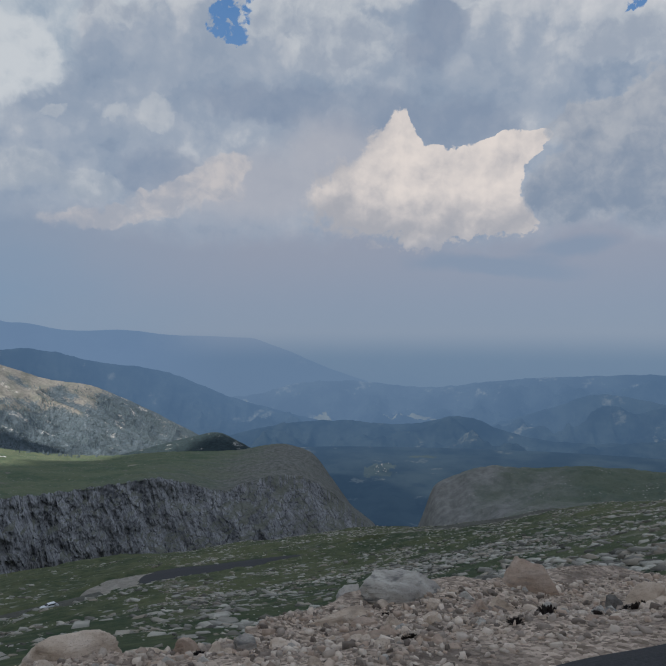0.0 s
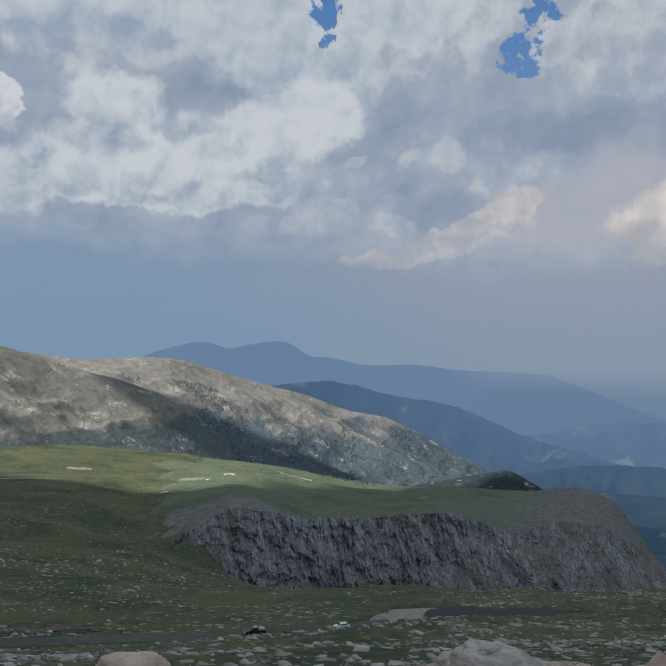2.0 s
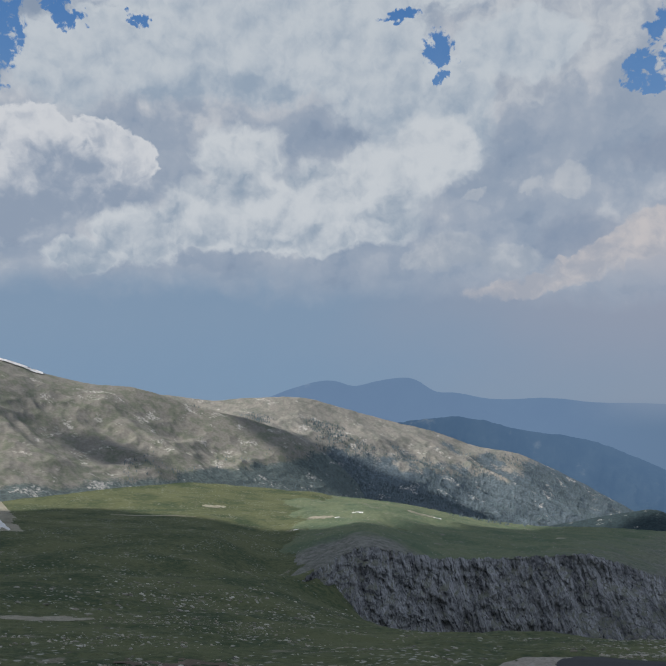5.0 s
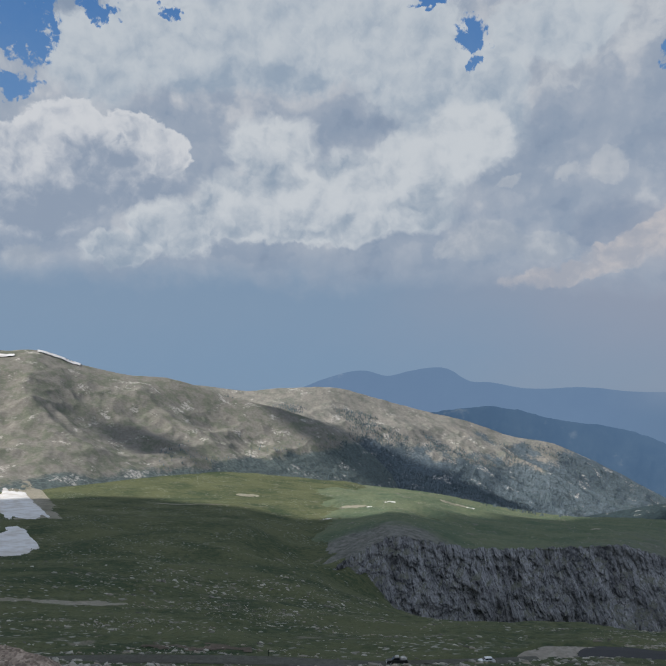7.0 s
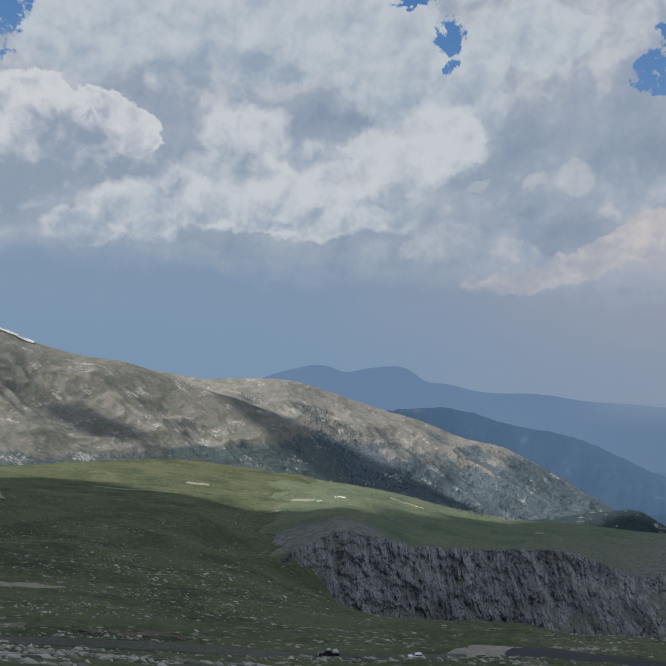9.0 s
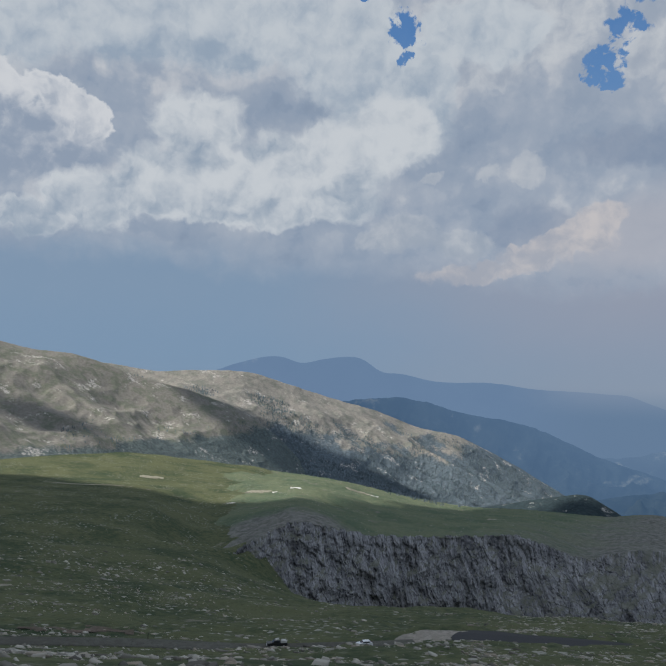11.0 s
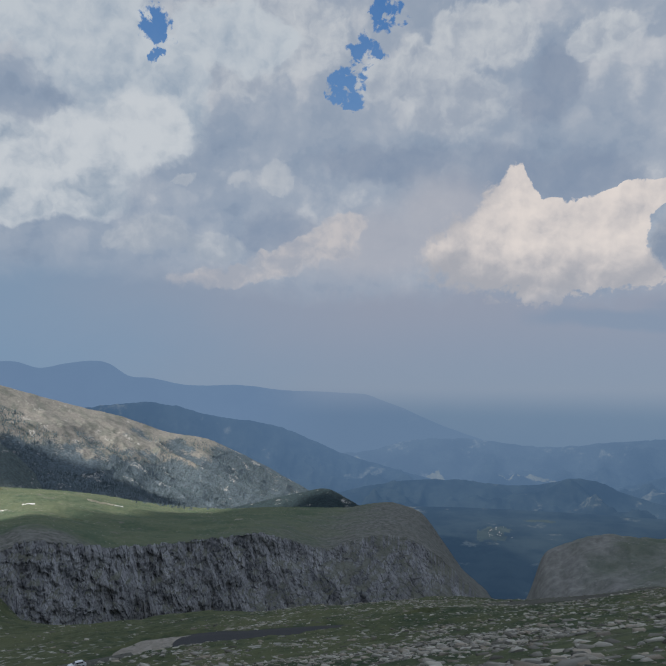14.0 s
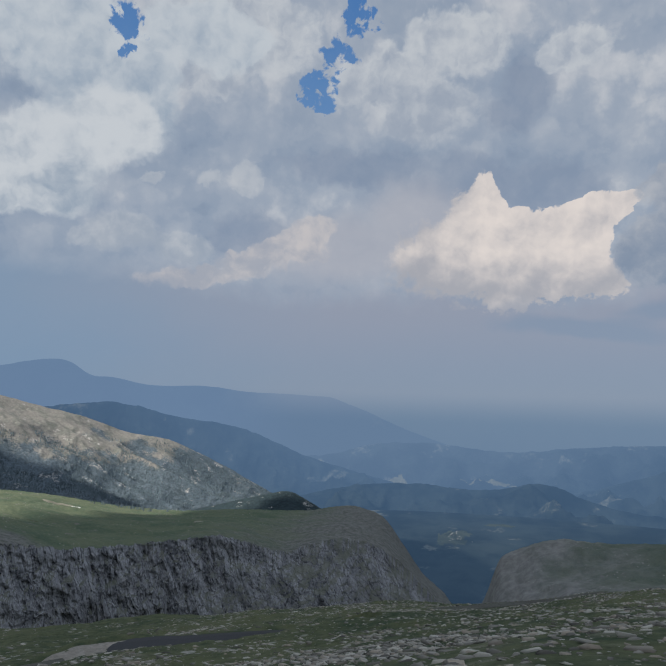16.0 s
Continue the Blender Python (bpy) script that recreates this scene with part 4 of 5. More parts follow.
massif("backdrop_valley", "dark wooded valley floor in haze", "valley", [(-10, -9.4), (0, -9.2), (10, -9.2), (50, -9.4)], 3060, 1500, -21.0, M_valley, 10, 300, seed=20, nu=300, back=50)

# ---- the road bench and its gravel shoulder ----
ALONG, OUT = Vector((0.933, 0.36, 0)), Vector((-0.36, 0.933, 0))


def bench(s, n):
    return ALONG.x * s + OUT.x * n, ALONG.y * s + OUT.y * n


def shoulder(s, n):
    """Height of the bench: asphalt, gravel shoulder, then the bank."""
    s, n = np.asarray(s, float), np.asarray(n, float)
    lip = 4.45 + 0.85 * step(s, 0.3, 2.2) - 1.9 * step(s, 4.8, 6.6) + 0.14 * vnoise(s / 0.6, 0 * s, 0, 51) + 0.06 * vnoise(s / 0.2, 0 * s, 0, 52)
    z = -1.67 - 0.02 * (n - 2.9) - (0.31 + 0.09 * step(s, 0.3, 2.0) + 0.14 * step(s, 2.6, 4.6)) * step(n, 3.0, 4.7)
    z = z + 0.05 * fbm(s / 0.9, n / 0.9, 0, 4, 53) * step(n, 2.9, 3.4)
    return z - 0.72 * np.maximum(n - lip, 0)


def build_bench():
    s = np.concatenate([np.linspace(-40, -6, 35), np.linspace(-5.8, 6, 260), np.linspace(6.3, 70, 100)])
    n = np.concatenate([np.linspace(2.85, 6, 90), np.linspace(6.2, 34, 40)])
    S, N = np.meshgrid(s, n, indexing="ij")
    X, Y = bench(S, N)
    tagged(new("shoulder", grid_mesh("shoulder", X, Y, shoulder(S, N), M_gravel)), "tan gravel road shoulder with loose stones", "gravel shoulder", kind="structure")
    edge = 3.02 + 0.05 * vnoise(s / 0.5, 0 * s, 0, 54)
    n = np.linspace(0, 1, 40)
    S, K = np.meshgrid(s, n, indexing="ij")
    N = -6.5 + (edge[:, None] + 6.5) * K
    X, Y = bench(S, N)
    Z = -1.62 - 0.004 * np.maximum(N, 0) - np.where(K > 0.99, 0.07, 0)
    tagged(new("road", grid_mesh("road", X, Y, Z, M_asphalt)), "dark asphalt road with a ragged edge", "road", kind="structure")


build_bench()
# ---- unseen clouds added behind the viewer to shade the near land ----
def cloud_mat():
    m, n = material("cloud")
    d = n.add("ShaderNodeBsdfDiffuse", {"Color": rgb(0.85, 0.85, 0.86)})
    t = n.add("ShaderNodeBsdfTranslucent", {"Color": rgb(0.85, 0.85, 0.86)})
    mx = n.add("ShaderNodeMixShader", {0: 0.5, 1: d.outputs[0], 2: t.outputs[0]})
    n.plug(mx.outputs[0], n.out.inputs[0])
    return m


M_cloud = cloud_mat()
CLOUD_Z = 2200.0


def build_shade_cloud(label, cover, x0, x1, y0, y1, level=-200.0, cells=110):
    """An added, unseen cloud bank, shaped so its shade falls where cover(x, y) > 0 on land at the given level."""
    k = (CLOUD_Z - level) / SUN_FROM.z
    X, Y = np.meshgrid(np.linspace(x0, x1, cells), np.linspace(y0, y1, cells), indexing="ij")
    m = cover(X, Y) + 0.12 * fbm(X / 260, Y / 260, 0, 4, 61)
    keep = ((m[:-1, :-1] > 0) & (m[1:, :-1] > 0) & (m[:-1, 1:] > 0) & (m[1:, 1:] > 0))
    CX, CY = X + SUN_FROM.x * k, Y + SUN_FROM.y * k
    puff = np.sqrt(np.clip(m, 0, 1))
    top = CLOUD_Z + 160 * puff * (0.7 + 0.5 * np.abs(fbm(X / 180, Y / 180, 0, 4, 62)))
    low = CLOUD_Z - 25 * puff * (0.7 + 0.5 * fbm(X / 120, Y / 120, 0, 3, 63))
    a, b = grid_mesh("cloud_top", CX, CY, top, M_cloud, keep=keep), grid_mesh("cloud_low", CX, CY, low, M_cloud, keep=keep)
    bm = bmesh.new()
    bm.from_mesh(a)
    bm.from_mesh(b)
    bmesh.ops.delete(bm, geom=[v for v in bm.verts if not v.link_faces], context="VERTS")
    me = bpy.data.meshes.new("cloud")
    bm.to_mesh(me)
    bm.free()
    me.materials.append(M_cloud)
    for p in me.polygons:
        p.use_smooth = True
    bpy.data.meshes.remove(a)
    bpy.data.meshes.remove(b)
    return tagged(new("cloud", me), label, "cloud", kind="structure")


def near_cover(x, y):
    r, a = np.hypot(x, y), np.degrees(np.arctan2(x, y))
    rim = knots([(-180, 900), (-95, 1100), (-60, 1500), (-53, 1500), (-46, 1330), (-41, 1290), (-36, 1290), (-31.5, 1260), (-27, 1560), (-24.5, 1740), (-21, 2050), (-14, 2300), (-4, 2300), (4, 1800), (26, 1500), (40, 1000), (90, 800), (180, 800)])
    return (rim(a) - r) / 700.0


def hollow_cover(x, y):
    u, v = (x + 1250) / 420.0, (y - 2080) / 300.0
    return 0.72 - np.hypot(u * 0.8 + v * 0.25, v - 0.25 * u)


def shoulder_cover(x, y):
    u, v = (x + 1560) / 170.0, (y - 1330) / 110.0
    return 0.7 - np.hypot(u, v)


# shade casters, all kept out of view
build_shade_cloud("broad unseen cloud bank added to shade the near land", near_cover, -1500, 1500, -1200, 2500)
build_shade_cloud("small unseen cloud added to shade the mountain hollow", hollow_cover, -1800, -600, 1500, 2600, cells=60)
build_shade_cloud("unseen cloud scrap added to shade the mountain shoulder", shoulder_cover, -1900, -1200, 1000, 1700, cells=40)

# ---- stones ----
BOX_V = np.array([(x, y, z) for z in (-1, 1) for y in (-1, 1) for x in (-1, 1)], float)
BOX_F = np.array([(0, 2, 1), (1, 2, 3), (4, 5, 6), (5, 7, 6), (0, 1, 4), (1, 5, 4), (2, 6, 3), (3, 6, 7), (0, 4, 2), (2, 4, 6), (1, 3, 5), (3, 7, 5)])
dice = np.random.default_rng(7)


def stones_mesh(name, P, size, mat, flat=0.34, rng=dice, swing=6.2832, long=1.0):
    """Many angular stones in one mesh, at the places P, with their half lengths."""
    k = len(P)
    V = np.repeat(BOX_V[None], k, 0) * (1 + 0.75 * (rng.random((k, 8, 3)) - 0.5))
    V[:, 4:, :2] *= (0.35 + 0.55 * rng.random((k, 1, 2)))
    V[:, 4:, :2] += 0.5 * (rng.random((k, 1, 2)) - 0.5)
    shape = np.stack([long * (0.8 + 0.7 * rng.random(k)), 0.55 + 0.35 * rng.random(k), flat * (0.6 + 0.8 * rng.random(k))], 1)
    V = V * (shape * size[:, None])[:, None, :]
    tip = 0.35 * (rng.random((k, 2)) - 0.5)
    V[:, :, 2] += V[:, :, 0] * tip[:, :1] + V[:, :, 1] * tip[:, 1:]
    a = (rng.random(k) - 0.5) * swing
    c, s = np.cos(a)[:, None], np.sin(a)[:, None]
    x, y = V[:, :, 0] * c - V[:, :, 1] * s, V[:, :, 0] * s + V[:, :, 1] * c
    V = np.stack([x, y, V[:, :, 2] + (0.25 * shape[:, 2] * size)[:, None]], -1) + P[:, None, :]
    F = (BOX_F[None] + 8 * np.arange(k)[:, None, None]).reshape(-1, 3)
    me = bpy.data.meshes.new(name)
    me.vertices.add(8 * k)
    me.vertices.foreach_set("co", V.astype(np.float32).ravel())
    me.loops.add(len(F) * 3)
    me.loops.foreach_set("vertex_index", F.astype(np.int32).ravel())
    me.polygons.add(len(F))
    me.polygons.foreach_set("loop_start", np.arange(0, len(F) * 3, 3, dtype=np.int32))
    me.polygons.foreach_set("loop_total", np.full(len(F), 3, np.int32))
    me.update(calc_edges=True)
    me.materials.append(mat)
    return me


def clear_of_roads(x, y, gap=0.5):
    ok = np.ones(x.shape, bool)
    for line in (road_left, road_bend, road_right, PULLOUT):
        for px, py, pz, half in line:
            ok &= np.hypot(x - px, y - py) > half + gap
    return ok


def scatter(name, label, count, a0, a1, r0, r1, small, large, want, power=1.0):
    az = a0 + (a1 - a0) * dice.random(count)
    r = (r0**power + (r1**power - r0**power) * dice.random(count))**(1 / power)
    x, y = polar(az, r)
    ok = dice.random(count) < want(az, r, x, y)
    ok &= clear_of_roads(x, y)
    ok &= (-0.36 * x + 0.933 * y) > 12
    x, y = x[ok], y[ok]
    size = small * (large / small)**(dice.random(len(x))**2.6)
    P = np.stack([x, y, height(x, y)], 1)
    return tagged(new(name, stones_mesh(name, P, size, M_stone, 0.36, dice, 1.2, 1.5)), label, "stones", kind="stuff")


def rocky_right(az, r, x, y):
    clump = 0.06 + 0.55 * step(fbm(x / 14, y / 26, 0, 5, 71), -0.1, 0.7)
    return np.clip(clump * step(az, -16, 2) * (0.55 + 0.45 * step(az, 2, 14)) + 0.04, 0, 1)


def rocky_left(az, r, x, y):
    clump = step(fbm(x / 40, y / 40, 0, 4, 72), 0.15, 0.75)
    near = 1 - step(r, 195, 270)
    patch = np.exp(-((x + 380)**2 + (y - 420)**2) / 90**2)
    return np.clip(0.7 * clump * (0.35 + 0.65 * near) + 0.03 + patch * 0.9 + 0.5 * near * step(fbm(x / 15, y / 15, 0, 3, 75), 0.1, 0.6), 0, 1)


scatter("slope_stones", "pale grey angular stones littering the tundra slope", 300000, -16, 40, 38, 420, 0.05, 0.5, rocky_right, 1.5)
scatter("meadow_stones", "small pale stones strewn over the green bowl", 60000, -66, -8, 60, 430, 0.10, 0.75, rocky_left, 1.5)
scatter("bowl_stones", "pale boulders scattered over the far meadow", 9000, -64, -6, 400, 900, 0.3, 1.6, rocky_left, 1.5)


def rock_mesh(name, w, d, h, mat, seed, cuts=13, rough=0.07, lean=0.0):
    """A weathered boulder: a ball cut by planes, roughened, flat at the bottom."""
    rng = np.random.default_rng(seed)
    bm = bmesh.new()
    bmesh.ops.create_icosphere(bm, subdivisions=5, radius=1.0)
    co = np.array([v.co[:] for v in bm.verts])
    for _ in range(cuts):
        nrm = rng.normal(size=3)
        nrm[2] = abs(nrm[2]) * 0.8
        nrm /= np.linalg.norm(nrm)
        off = co @ nrm - (0.55 + 0.3 * rng.random())
        co = co - np.clip(off, 0, None)[:, None] * nrm * 0.93
    nz = fbm(co[:, 0] * 2 + seed, co[:, 1] * 2, co[:, 2] * 2, 5, seed)
    fine = fbm(co[:, 0] * 9, co[:, 1] * 9 + seed, co[:, 2] * 14, 4, seed + 3)
    co = co * (1 + rough * nz + rough * 0.4 * fine)[:, None]
    co[:, 2] += lean * co[:, 0]
    co = co * (w / 2, d / 2, h)
    for v, c in zip(bm.verts, co):
        v.co = c
    me = bpy.data.meshes.new(name)
    bm.to_mesh(me)
    bm.free()
    for p in me.polygons:
        p.use_smooth = True
    me.materials.append(mat)
    return me


def on_shoulder(azd, r):
    x, y = polar(azd, r)
    s, n = 0.933 * x + 0.36 * y, -0.36 * x + 0.933 * y
    return float(x), float(y), float(shoulder(s, n))


BOULDERS = [  # label, bearing, distance, width, depth, height, sink, turn, material, seed, lean
    ("pale grey streaked boulder at the edge of the gravel shoulder", 6.2, 5.75, 0.84, 0.42, 0.29, 0.06, 8, M_grey_boulder, 3, -0.42),
    ("reddish brown pointed boulder on the gravel shoulder", 15.4, 6.3, 0.70, 0.5, 0.34, 0.03, 0, M_red_boulder, 5, 0.0),
    ("dark brown rock leaning beside a pale boulder", 21.8, 5.9, 0.24, 0.2, 0.19, 0.03, 30, M_dark_boulder, 8, 0.2),
    ("pale tan cracked boulder on the gravel shoulder", 24.0, 5.95, 0.46, 0.3, 0.23, 0.04, 20, M_tan_boulder, 9, 0.1),
    ("flat tan slab of rock at the road side", 27.0, 6.6, 0.85, 0.4, 0.27, 0.05, 10, M_tan_boulder, 11, 0.0),
    ("long rounded tan boulder at the drop of the shoulder", -20.6, 4.62, 0.74, 0.36, 0.16, 0.04, 12, M_tan_boulder, 12, 0.05),
    ("low tan boulder with orange stains", -15.0, 4.6, 0.50, 0.26, 0.13, 0.03, -10, M_tan_boulder, 14, 0.1),
    ("small orange tan rock on the shoulder edge", -11.6, 4.6, 0.22, 0.16, 0.13, 0.02, 40, M_red_boulder, 15, -0.3),
    ("pale angular rock standing on the shoulder edge", -7.0, 4.72, 0.24, 0.2, 0.16, 0.03, 0, M_grey_boulder, 16, 0.1),
    ("pale rounded stone set in the gravel", -4.2, 4.55, 0.24, 0.18, 0.13, 0.03, 60, M_tan_boulder, 17, 0.0),
    ("long low sandy rock along the shoulder edge", 0.6, 5.2, 0.72, 0.24, 0.15, 0.03, 28, M_tan_boulder, 18, 0.18),
    ("half buried tan rock in the gravel", 11.8, 5.2, 0.32, 0.2, 0.13, 0.03, -10, M_red_boulder, 20, 0.0),
    ("tan stone slab lying in the gravel", 13.2, 5.6, 0.30, 0.2, 0.13, 0.02, 15, M_tan_boulder, 21, 0.1),
    ("grey rock behind the boulder", 1.5, 5.95, 0.30, 0.25, 0.13, 0.03, 70, M_grey_boulder, 22, 0.0),
    ("orange stained slab at the foot of the gravel", 4.3, 4.55, 0.38, 0.22, 0.09, 0.02, 5, M_red_boulder, 23, 0.0),
    ("rounded tan stone in the gravel", 1.8, 4.4, 0.19, 0.13, 0.11, 0.02, 30, M_tan_boulder, 24, 0.0),
    ("rounded tan stone in the gravel", 8.1, 5.4, 0.18, 0.14, 0.12, 0.02, 80, M_tan_boulder, 25, 0.0),
    ("rounded tan stone in the gravel", 4.9, 5.0, 0.17, 0.13, 0.11, 0.02, 10, M_tan_boulder, 26, 0.1),
    ("rounded tan stone in the gravel", -9.6, 4.5, 0.2, 0.15, 0.11, 0.02, 100, M_tan_boulder, 27, 0.0),
    ("rounded tan stone in the gravel", 18.9, 5.35, 0.2, 0.15, 0.12, 0.02, 10, M_tan_boulder, 28, 0.0),
]
for label, azd, r, w, d, h, sink, turn, mat, seed, lean in BOULDERS:
    x, y, z = on_shoulder(azd, r)
    ob = tagged(new("boulder", rock_mesh("boulder", w, d, h, mat, seed, lean=lean)), label, "boulder", "boulders on the shoulder")
    ob.matrix_basis = pose(x, y, z - sink, 0, 0, turn)

# loose stones that can be told apart on the shoulder, then the grit between them
stone_kinds = [rock_mesh("stone", 1, 0.8, 0.42, m, 40 + i, 12, 0.05) for i, m in enumerate((M_tan_boulder, M_tan_boulder, M_red_boulder, M_grey_boulder, M_tan_boulder))]
for me in stone_kinds:
    bm = bmesh.new()
    bm.from_mesh(me)
    bmesh.ops.dissolve_limit(bm, angle_limit=radians(16), verts=bm.verts[:], edges=bm.edges[:])
    bmesh.ops.triangulate(bm, faces=bm.faces[:])
    bm.to_mesh(me)
    bm.free()
for i in range(290):
    s, nn = dice.uniform(-4.2, 4.6), dice.uniform(3.35, 5.0)
    x, y = bench(s, nn)
    size = 0.05 * (4.6 ** (dice.random() ** 1.7))
    ob = tagged(new("stone", stone_kinds[i % 5]), "loose angular tan stone lying on the gravel shoulder", "stone", "stones on the shoulder")
    ob.matrix_basis = pose(x, y, float(shoulder(s, nn)) - 0.12 * size, 0, 0, dice.uniform(0, 360)) @ Matrix.Diagonal((size, size, size, 1))
s, nn = dice.uniform(-5, 6, 9000), 3.0 + 2.1 * dice.random(9000)**0.8
x, y = bench(s, nn)
size = 0.007 * (5.0 ** (dice.random(9000) ** 1.6))
tagged(new("grit", stones_mesh("grit", np.stack([x, y, shoulder(s, nn)], 1), size, M_tan_stone, 0.6)), "tan gravel and grit covering the shoulder", "gravel", kind="stuff")


def weed(seed, size):
    """A dark withered weed: many short curled blades on a low clump."""
    rng = np.random.default_rng(seed)
    bm = bmesh.new()
    for _ in range(160):
        a, t = rng.random() * 6.283, rng.random() * 1.5
        base = Vector((math.cos(a), math.sin(a), 0)) * size * 0.6 * rng.random()
        tip = base + Vector((math.cos(a) * math.sin(t), math.sin(a) * math.sin(t), math.cos(t))) * size * (0.25 + 0.35 * rng.random())
        side = Vector((-math.sin(a), math.cos(a), 0)) * size * 0.09
        mid = (base + tip) / 2 + Vector((0, 0, size * 0.1))
        q = [bm.verts.new(p) for p in (base - side, base + side, mid + side, tip, mid - side)]
        bm.faces.new(q)
    me = bpy.data.meshes.new("weed")
    bm.to_mesh(me)
    bm.free()
    me.materials.append(M_clod)
    return me


for i, (azd, r, size) in enumerate(((17.0, 5.05, 0.085), (17.1, 4.8, 0.10), (16.6, 4.72, 0.06), (22.9, 5.35, 0.07), (23.9, 5.3, 0.08), (23.4, 5.2, 0.06), (14.6, 4.35, 0.06), (6.3, 4.35, 0.07), (4.3, 5.25, 0.045), (-11.0, 4.35, 0.07), (-14.5, 4.6, 0.05), (20.7, 4.75, 0.05), (9.0, 5.1, 0.04))):
    x, y, z = on_shoulder(azd, r)
    ob = tagged(new("weed", weed(80 + i, size)), "dark withered weed growing in the gravel shoulder", "weed", "weeds on the shoulder")
    ob.matrix_basis = pose(x, y, z - 0.005)
# ---- snow, bare ground and woods ----
view_layer = bpy.context.view_layer
view_layer.update()
depsgraph = bpy.context.evaluated_depsgraph_get()


def surface(x, y, top=420.0):
    hit, place, *_ = scene.ray_cast(depsgraph, Vector((x, y, top)), Vector((0, 0, -1)))
    return place.z if hit else None


def patch(name, label, category, azd, r, length, depth, turn, mat, seed, lift=0.6, cells=(26, 12), ragged=0.35):
    """A thin uneven sheet lying on the land: snow or bare sand."""
    cx, cy = polar(azd, r)
    t = radians(-azd + turn)
    U, V = np.meshgrid(np.linspace(-1, 1, cells[0]), np.linspace(-1, 1, cells[1]), indexing="ij")
    m = 1 - np.hypot(U, V) + ragged * fbm(U * 2.3 + seed, V * 1.6, 0, 4, seed)
    X = cx + math.cos(t) * U * length / 2 - math.sin(t) * V * depth / 2
    Y = cy + math.sin(t) * U * length / 2 + math.cos(t) * V * depth / 2
    Z = np.array([surface(x, y) or 0.0 for x, y in zip(X.ravel(), Y.ravel())]).reshape(X.shape)
    Z = Z + lift * (np.clip(m * 4, -1, 1))
    keep = ((m[:-1, :-1] > -0.1) & (m[1:, :-1] > -0.1) & (m[:-1, 1:] > -0.1) & (m[1:, 1:] > -0.1))
    return tagged(new(name, grid_mesh(name, X, Y, Z, mat, keep=keep)), label, category, kind="" if name == "snow_patch" else "structure")


patch("snow_patch", "large dirty white snowfield on the slope", "snow", -60.2, 1330, 66, 560, 4, M_snow, 3, 1.2, (26, 60))
patch("snow_patch", "old snowfield in a hollow of the tundra", "snow", -60.1, 850, 46, 230, 3, M_snow, 4, 1.0, (30, 40))
patch("snow_patch", "small snow streak on the tundra above the rock face", "snow", -31.6, 1470, 24, 16, 0, M_snow, 5, 0.8)
patch("snow_patch", "thin leftover snow on the tundra", "snow", -33.2, 1420, 12, 8, 0, M_snow, 6, 0.6)
patch("snow_patch", "small snow streak on the tundra plateau", "snow", -25.3, 1780, 20, 20, 0, M_snow, 7, 0.8)
patch("snow_patch", "thin snow strip on the tundra", "snow", -36.6, 1260, 16, 8, 0, M_snow, 8, 0.5)
patch("bare_patch", "bare sandy hollow in the green tundra", "bare ground", -43.0, 1560, 50, 50, 0, M_sandy, 9, 0.5)
patch("bare_patch", "bare sandy strip in the green tundra", "bare ground", -47.6, 1330, 150, 16, 0, M_sandy, 10, 0.4)
patch("bare_patch", "bare sandy strip in the green tundra", "bare ground", -26.5, 1790, 70, 50, 10, M_sandy, 11, 0.4)
patch("bare_patch", "bare sandy rim round the snowfield", "bare ground", -59.6, 1350, 100, 600, 4, M_sandy, 12, 0.3, (26, 50))
patch("bare_patch", "long bare stony strip across the bowl", "bare ground", -57.5, 420, 90, 26, 0, M_sandy, 13, 0.25)
patch("bare_patch", "bare stony strip on the green meadow", "bare ground", -34.5, 1430, 60, 40, -20, M_sandy, 14, 0.4)
patch("bare_patch", "bare pale scar on the plateau", "bare ground", -15.6, 1560, 60, 60, 0, M_sandy, 15, 0.3)


# pale meadow colour with most of its tone from painted, emissive haze
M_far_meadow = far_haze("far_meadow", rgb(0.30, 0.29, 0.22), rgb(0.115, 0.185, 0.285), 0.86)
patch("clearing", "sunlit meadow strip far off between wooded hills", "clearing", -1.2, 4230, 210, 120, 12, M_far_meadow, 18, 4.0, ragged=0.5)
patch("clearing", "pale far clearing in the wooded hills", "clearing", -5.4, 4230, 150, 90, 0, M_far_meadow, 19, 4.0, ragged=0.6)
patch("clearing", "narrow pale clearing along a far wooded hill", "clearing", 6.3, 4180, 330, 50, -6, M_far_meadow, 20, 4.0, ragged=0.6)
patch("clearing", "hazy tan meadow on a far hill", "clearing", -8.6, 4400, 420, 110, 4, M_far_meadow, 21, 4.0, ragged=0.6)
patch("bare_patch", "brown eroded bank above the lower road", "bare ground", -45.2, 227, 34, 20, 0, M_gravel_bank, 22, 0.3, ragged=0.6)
# glade colour with the valley's haze painted in as emission
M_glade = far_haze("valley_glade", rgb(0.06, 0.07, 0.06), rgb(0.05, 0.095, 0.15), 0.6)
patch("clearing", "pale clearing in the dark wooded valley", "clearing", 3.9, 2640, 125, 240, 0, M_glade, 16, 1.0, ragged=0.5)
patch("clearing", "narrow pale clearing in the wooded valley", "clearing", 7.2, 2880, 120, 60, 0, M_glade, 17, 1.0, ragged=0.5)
ca, cr = 3.9 + 0.5 * dice.normal(size=16), 2640 + 45 * dice.normal(size=16)
cx, cy = polar(ca, cr)
tagged(new("far_roofs", stones_mesh("far_roofs", np.stack([cx, cy, [(surface(x, y) or -540.0) + 2 for x, y in zip(cx, cy)]], 1), 0.7 + 1.0 * dice.random(16), M_snow, 0.8)),
       "tiny pale roofs scattered in the valley clearing", "roofs", kind="stuff")


